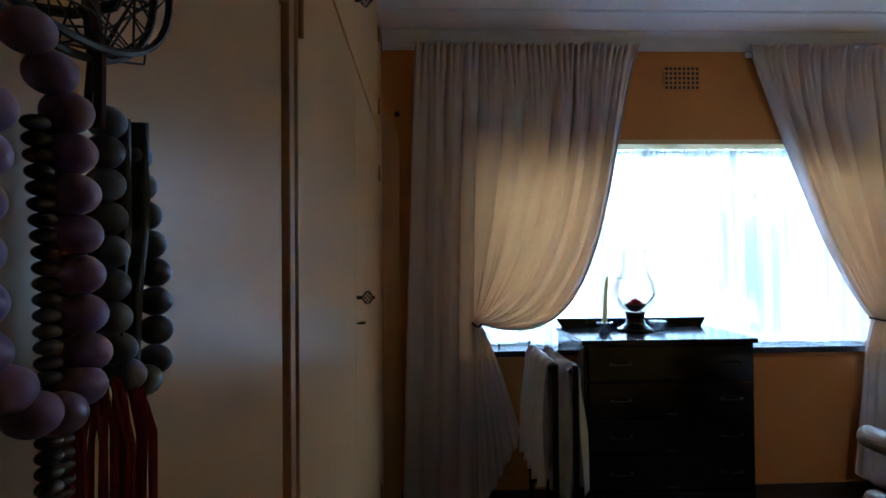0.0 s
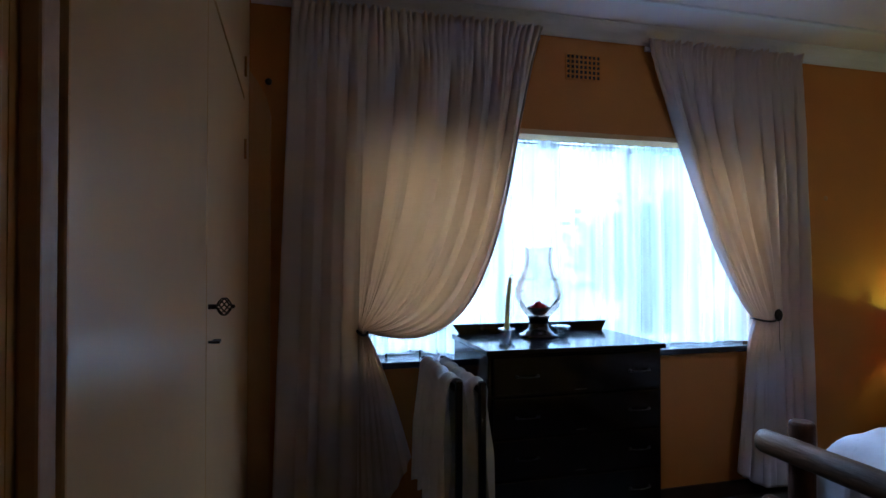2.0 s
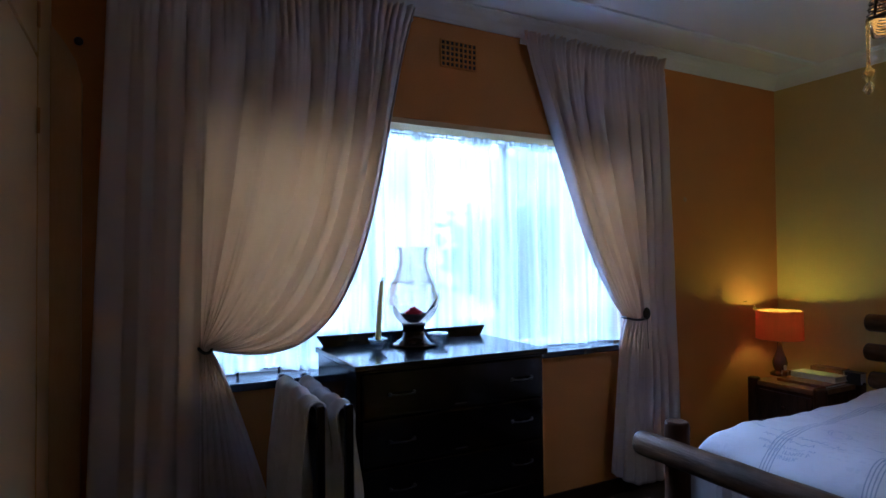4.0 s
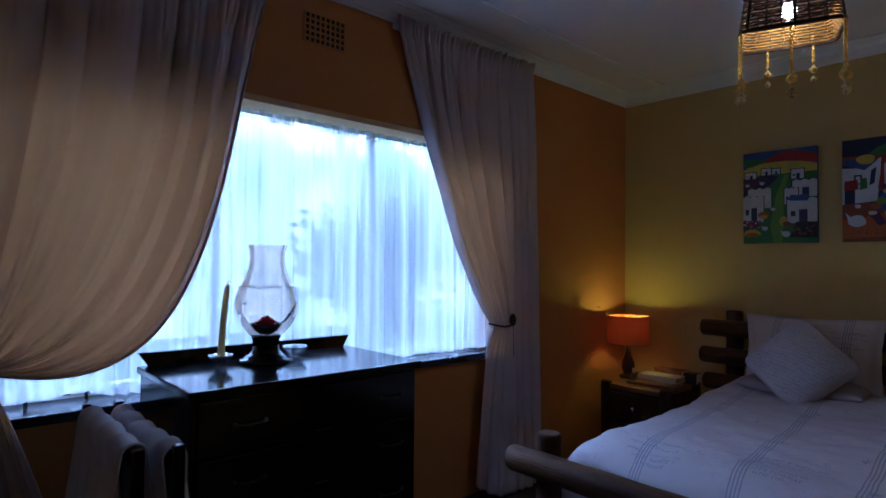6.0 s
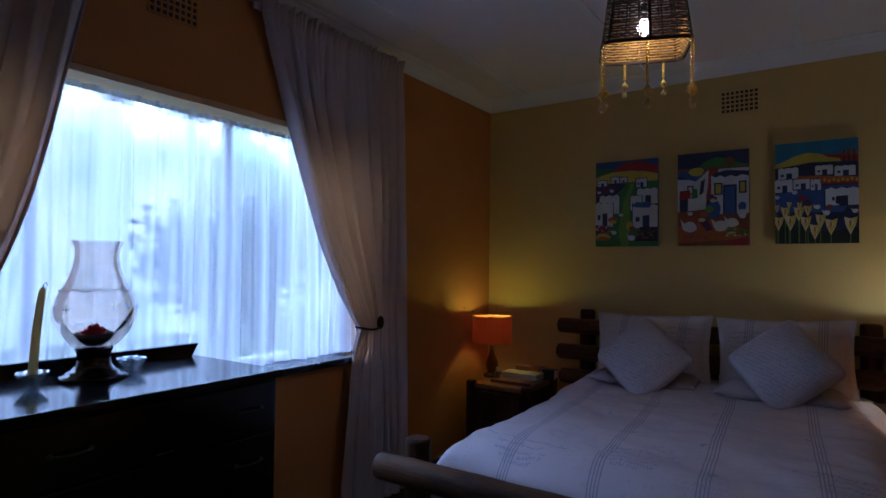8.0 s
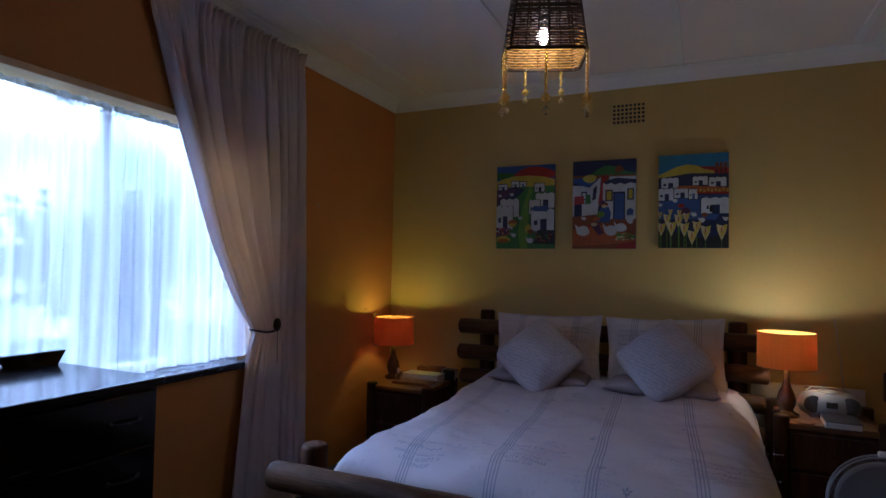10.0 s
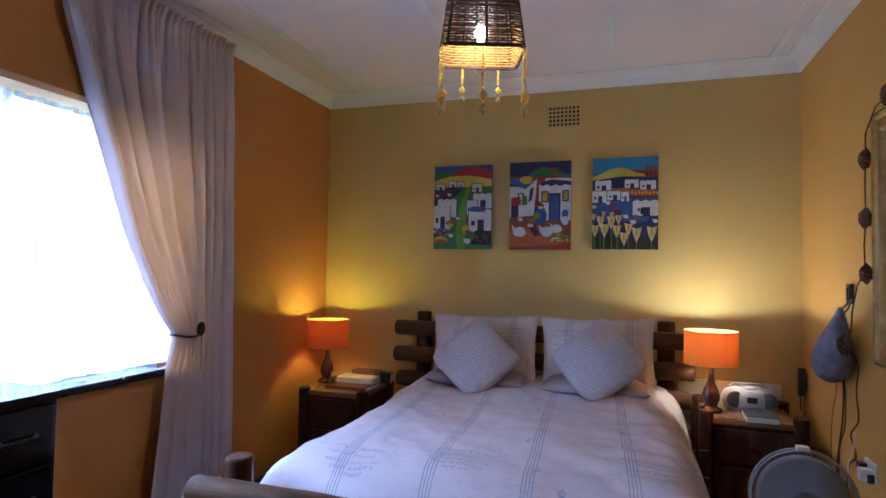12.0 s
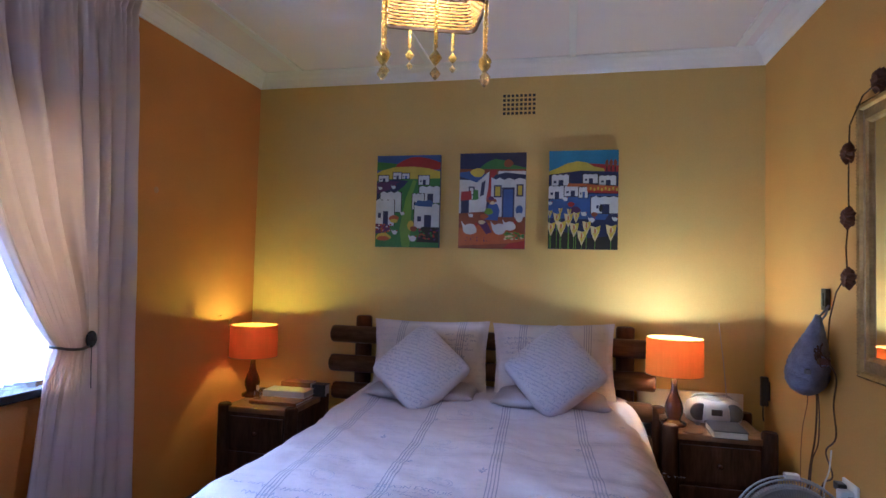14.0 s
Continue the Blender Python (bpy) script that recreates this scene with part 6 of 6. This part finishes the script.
for s in (1, -1):
    tube(bm, [(-tier(0.29)[0] * s, 0, 0.29), (0, 0, 0.36)], 0.0012, 4)
    tube(bm, [(0, -tier(0.29)[1] * s, 0.29), (0, 0, 0.36)], 0.0012, 4)
part("flex", bm, M_blackp, pd)
part("ceiling_rose", lathe([(0, -0.035), (0.02, -0.033), (0.045, -0.012), (0.048, 0), (0, 0)], 24, None, (0, 0, ZC - PZ)), M_whitep, pd, "white ceiling rose", smooth=True)
pl_ = new("pendant_light", bpy.data.lights.new("pendant_light", "POINT"))
pl_.data.energy, pl_.data.color, pl_.data.shadow_soft_size = PEND, (1.0, 0.88, 0.40), 0.03
pl_.location = (PX, PY, PZ + 0.035)


def drop(x, y, long_):
    """One crystal string: seed beads, an amber faceted drop and a clear one."""
    d = new("crystal_string")
    d.parent, d.location = pd, (x, y, 0)
    bm = bmesh.new()
    z = -0.004
    for i in range(12 if long_ else 5):
        ball(bm, (0.002 * (-1) ** i, 0, z), 0.0062, 7, 5)
        ball(bm, (-0.002 * (-1) ** i, 0.002, z - 0.006), 0.0045, 6, 4)
        z -= 0.0125
    part("bead_strand", bm, M_amber, d, kind="stuff")
    bm = bmesh.new()
    tube(bm, [(0, 0, 0), (0, 0, -0.228 if long_ else -0.13)], 0.0007, 4)
    part("thread", bm, M_cord, d)
    for zz, r, m_ in ((z - 0.018, 0.017 if long_ else 0.013, M_amber), (z - (0.062 if long_ else 0.052), 0.014 if long_ else 0.010, M_clearc)):
        bm = lathe([(0, -1.35 * r), (0.30 * r, -1.12 * r), (1.05 * r, -0.12 * r), (1.05 * r, 0.12 * r), (0.30 * r, 1.12 * r), (0, 1.35 * r)], 8, None, (0, 0, zz))
        part("crystal", bm, m_, d, "faceted amber crystal" if m_ is M_amber else "faceted clear crystal")
    return d


hx_, hy_ = tier(0)
for x, y, lg in ((-hx_, hy_ * 0.97, 1), (-hx_, -hy_ * 0.97, 1), (-hx_, 0.0, 1), (hx_, hy_ * 0.40, 0), (hx_, -hy_ * 0.55, 0), (-hx_ * 0.72, -hy_, 1), (-hx_ * 0.72, hy_, 1)):
    drop(x, y, lg)

# ---- necklaces on the cupboard ----
nk = thing("hook", (XC, 0.50, 1.53), "dark iron hook on the cupboard door holding necklaces", "hook")
bm = bmesh.new()
tube(bm, [(0.001, 0, 0), (0.03, 0, -0.004), (0.05, 0, 0.0), (0.056, 0, 0.012)], 0.003)
part("peg", bm, M_iron, nk)
bk_ = thing("wire_basket", (-0.195, 0.434, 1.560), "oval bent-wire ornament hanging above the bead necklaces", "wire ornament")
bm = bmesh.new()
rs = random.Random(3)
for k in range(2):
    ring = [(0.012 * math.sin(a + k), 0.108 * math.cos(a), 0.058 * math.sin(a) - 0.02 * math.cos(a) + 0.004 * k) for a in (i * math.tau / 40 for i in range(41))]
    tube(bm, ring, 0.0022, 6, False)
    part("rim_wire", bm, M_iron, bk_)
    bm = bmesh.new()
for k in range(60):
    bm = bmesh.new()
    a0, a1 = rs.random() * math.tau, rs.random() * math.tau
    e = [(0.012 * math.sin(a), 0.108 * math.cos(a), 0.058 * math.sin(a) - 0.02 * math.cos(a)) for a in (a0, a1)]
    mid = tuple((p_ + q) / 2 + (rs.random() - 0.5) * 0.03 for p_, q in zip(*e))
    tube(bm, [e[0], mid, e[1]], 0.0007, 4, False)
    part("web_wire", bm, M_iron, bk_)


def beads(name, label, pts, r, m_, sz=0.85, sy=1.0):
    t = thing(name, (0, 0, 0), label, "necklace", "necklaces on the cupboard door")
    P = [Vector(q) for q in pts]
    d, pos = 0.0, []
    for p0, p1 in zip(P, P[1:]):
        L = (p1 - p0).length
        while d < L:
            pos.append(p0.lerp(p1, d / L))
            d += 2 * r * sz * 0.97
        d -= L
    base = None
    for q in pos:
        if base is None:
            bm = bmesh.new()
            ball(bm, (0, 0, 0), r, 16, 11, sz=sz, sy=sy)
            base = part("bead", bm, m_, t)
            base.location = q
        else:
            o = base.copy()
            scene.collection.objects.link(o)
            o.location = q
    bm = bmesh.new()
    tube(bm, P, 0.001, 4)
    part("thread", bm, M_cord, t)


beads("bead_necklace", "necklace of large lilac wooden beads", [(-0.193, 0.432, 1.49), (-0.190, 0.452, 1.468), (-0.188, 0.454, 1.43), (-0.188, 0.458, 1.39), (-0.188, 0.462, 1.362), (-0.187, 0.464, 1.346), (-0.186, 0.441, 1.334), (-0.186, 0.420, 1.340), (-0.19, 0.402, 1.366), (-0.19, 0.398, 1.41), (-0.193, 0.412, 1.47)], 0.0108, M_purple)
beads("bead_necklace", "necklace of slate grey wooden beads", [(-0.205, 0.512, 1.472), (-0.203, 0.505, 1.45), (-0.202, 0.508, 1.41), (-0.202, 0.512, 1.36), (-0.20, 0.520, 1.335), (-0.198, 0.537, 1.327), (-0.198, 0.552, 1.335), (-0.20, 0.558, 1.36), (-0.202, 0.560, 1.39), (-0.205, 0.552, 1.43), (-0.208, 0.542, 1.475)], 0.0102, M_greyb, 0.9)
beads("metal_necklace", "necklace of small bright metal rings", [(-0.195, 0.440, 1.455), (-0.195, 0.447, 1.40), (-0.195, 0.449, 1.34), (-0.197, 0.452, 1.26), (-0.197, 0.455, 1.18)], 0.0058, M_ringm, 0.6)
beads("metal_necklace", "necklace of small dull brown discs", [(-0.20, 0.458, 1.455), (-0.20, 0.461, 1.40), (-0.20, 0.463, 1.34), (-0.20, 0.465, 1.26), (-0.20, 0.468, 1.18)], 0.0062, M_ringb, 0.5)
sc_ = thing("ribbon", (-0.206, 0.53, 1.40), "dark satin ribbon hanging among the necklaces", "ribbon")
part("band", grid(10, 24, lambda u, v: (0.010 * math.sin(u * 9 + v * 2), lerp(-0.016, 0.014, u) + 0.004 * math.sin(v * 5), lerp(0.075, -0.07, v) + 0.004 * u)), M_scarf, sc_)
tl = thing("tassel", (-0.20, 0.495, 1.30), "long dark red thread tassel below the necklaces", "tassel")
bm = bmesh.new()
rs = random.Random(5)
for i in range(46):
    x, y = rs.uniform(-0.012, 0.012), rs.uniform(-0.035, 0.04)
    tube(bm, [(x * 0.4, y * 0.8, 0.035), (x, y, 0), (x + rs.uniform(-0.003, 0.003), y + rs.uniform(-0.003, 0.003), -0.2)], 0.0012, 4)
tagged(part("threads", bm, M_redt, tl), kind="stuff")
cr = thing("leather_cord", (-0.20, 0.49, 1.50), "brown leather cord from which the necklaces hang", "cord")
bm = bmesh.new()
tube(bm, [(-0.0, 0.0, 0.03), (0.002, 0.003, 0.0), (0, 0.006, -0.035)], 0.003)
tube(bm, [(-0.006, 0.004, 0.03), (-0.004, 0.006, 0.0), (-0.006, 0.004, -0.035)], 0.002)
part("cord_strand", bm, M_cord, cr)

# ---- garden ----
setting("ground", abox(-400, 400, YN + 0.25, 800, -0.4, -0.3), M_lawn, "green lawn outside the window")


def tree(x, y, h_, r, seed, label):
    t = thing("garden_tree", (x, y, -0.3), label, "tree", "garden trees")
    rs = random.Random(seed)
    bm = bmesh.new()
    tube(bm, [(0, 0, 0), (0.05, 0, h_ * 0.3), (0.0, 0.05, h_ * 0.6)], [0.11, 0.08, 0.05], 10)
    tips = []
    for i in range(7):
        a = i * 2.4
        e = (r * 0.6 * math.cos(a), r * 0.6 * math.sin(a), h_ * (0.6 + 0.3 * rs.random()))
        tube(bm, [(0, 0, h_ * 0.35), (e[0] * 0.4, e[1] * 0.4, h_ * 0.55), e], [0.05, 0.03, 0.012], 6)
        tips.append(e)
    part("trunk", bm, M_bark, t)
    bm = bmesh.new()
    for i in range(2600):
        c_ = tips[rs.randrange(7)]
        q = Vector((rs.gauss(0, 1), rs.gauss(0, 1), rs.gauss(0, 1))) * r * 0.30 + Vector(c_)
        s = 0.06 + 0.05 * rs.random()
        d1, d2 = Vector((rs.gauss(0, 1), rs.gauss(0, 1), rs.gauss(0, 1))).normalized() * s, Vector((rs.gauss(0, 1), rs.gauss(0, 1), rs.gauss(0, 1))).normalized() * s * 0.5
        bm.faces.new([bm.verts.new(q + k) for k in (d1, d2, -d1, -d2)])
    tagged(part("crown", bm, M_leaf, t, "loose green foliage"), kind="stuff")


tree(0.6, 9.2, 2.2, 0.9, 1, "leafy green garden tree seen dimly through the net curtain")
tree(4.4, 7.2, 2.0, 0.8, 2, "bushy garden tree close outside the window")
tree(8.2, 11.0, 3.2, 1.4, 3, "taller garden tree behind the bushes")

# Emissive panel in place of garden and sky; bright and dim patches are coloured in.
m, n, l, p = nodes_of("glowing_garden_panel")
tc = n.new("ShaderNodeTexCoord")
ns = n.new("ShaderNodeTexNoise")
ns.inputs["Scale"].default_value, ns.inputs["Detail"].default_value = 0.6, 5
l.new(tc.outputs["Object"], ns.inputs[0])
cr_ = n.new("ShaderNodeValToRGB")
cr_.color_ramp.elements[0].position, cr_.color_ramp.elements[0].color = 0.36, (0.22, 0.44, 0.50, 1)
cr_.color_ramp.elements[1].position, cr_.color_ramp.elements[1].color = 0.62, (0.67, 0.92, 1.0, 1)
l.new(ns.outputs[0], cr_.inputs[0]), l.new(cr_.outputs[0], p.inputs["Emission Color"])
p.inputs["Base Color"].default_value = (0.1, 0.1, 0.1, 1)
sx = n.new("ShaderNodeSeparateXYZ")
# The unseen top glows 13 times stronger, to brighten the room.
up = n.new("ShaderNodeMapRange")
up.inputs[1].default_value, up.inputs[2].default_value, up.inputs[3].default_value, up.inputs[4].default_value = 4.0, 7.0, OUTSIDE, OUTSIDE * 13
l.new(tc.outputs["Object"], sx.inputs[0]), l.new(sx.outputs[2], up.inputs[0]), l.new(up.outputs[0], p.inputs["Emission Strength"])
setting("backdrop", abox(-14, 20, 14, 14.1, -0.29, 16), m, "glowing panel standing in for the hazy garden and sky light beyond the window")
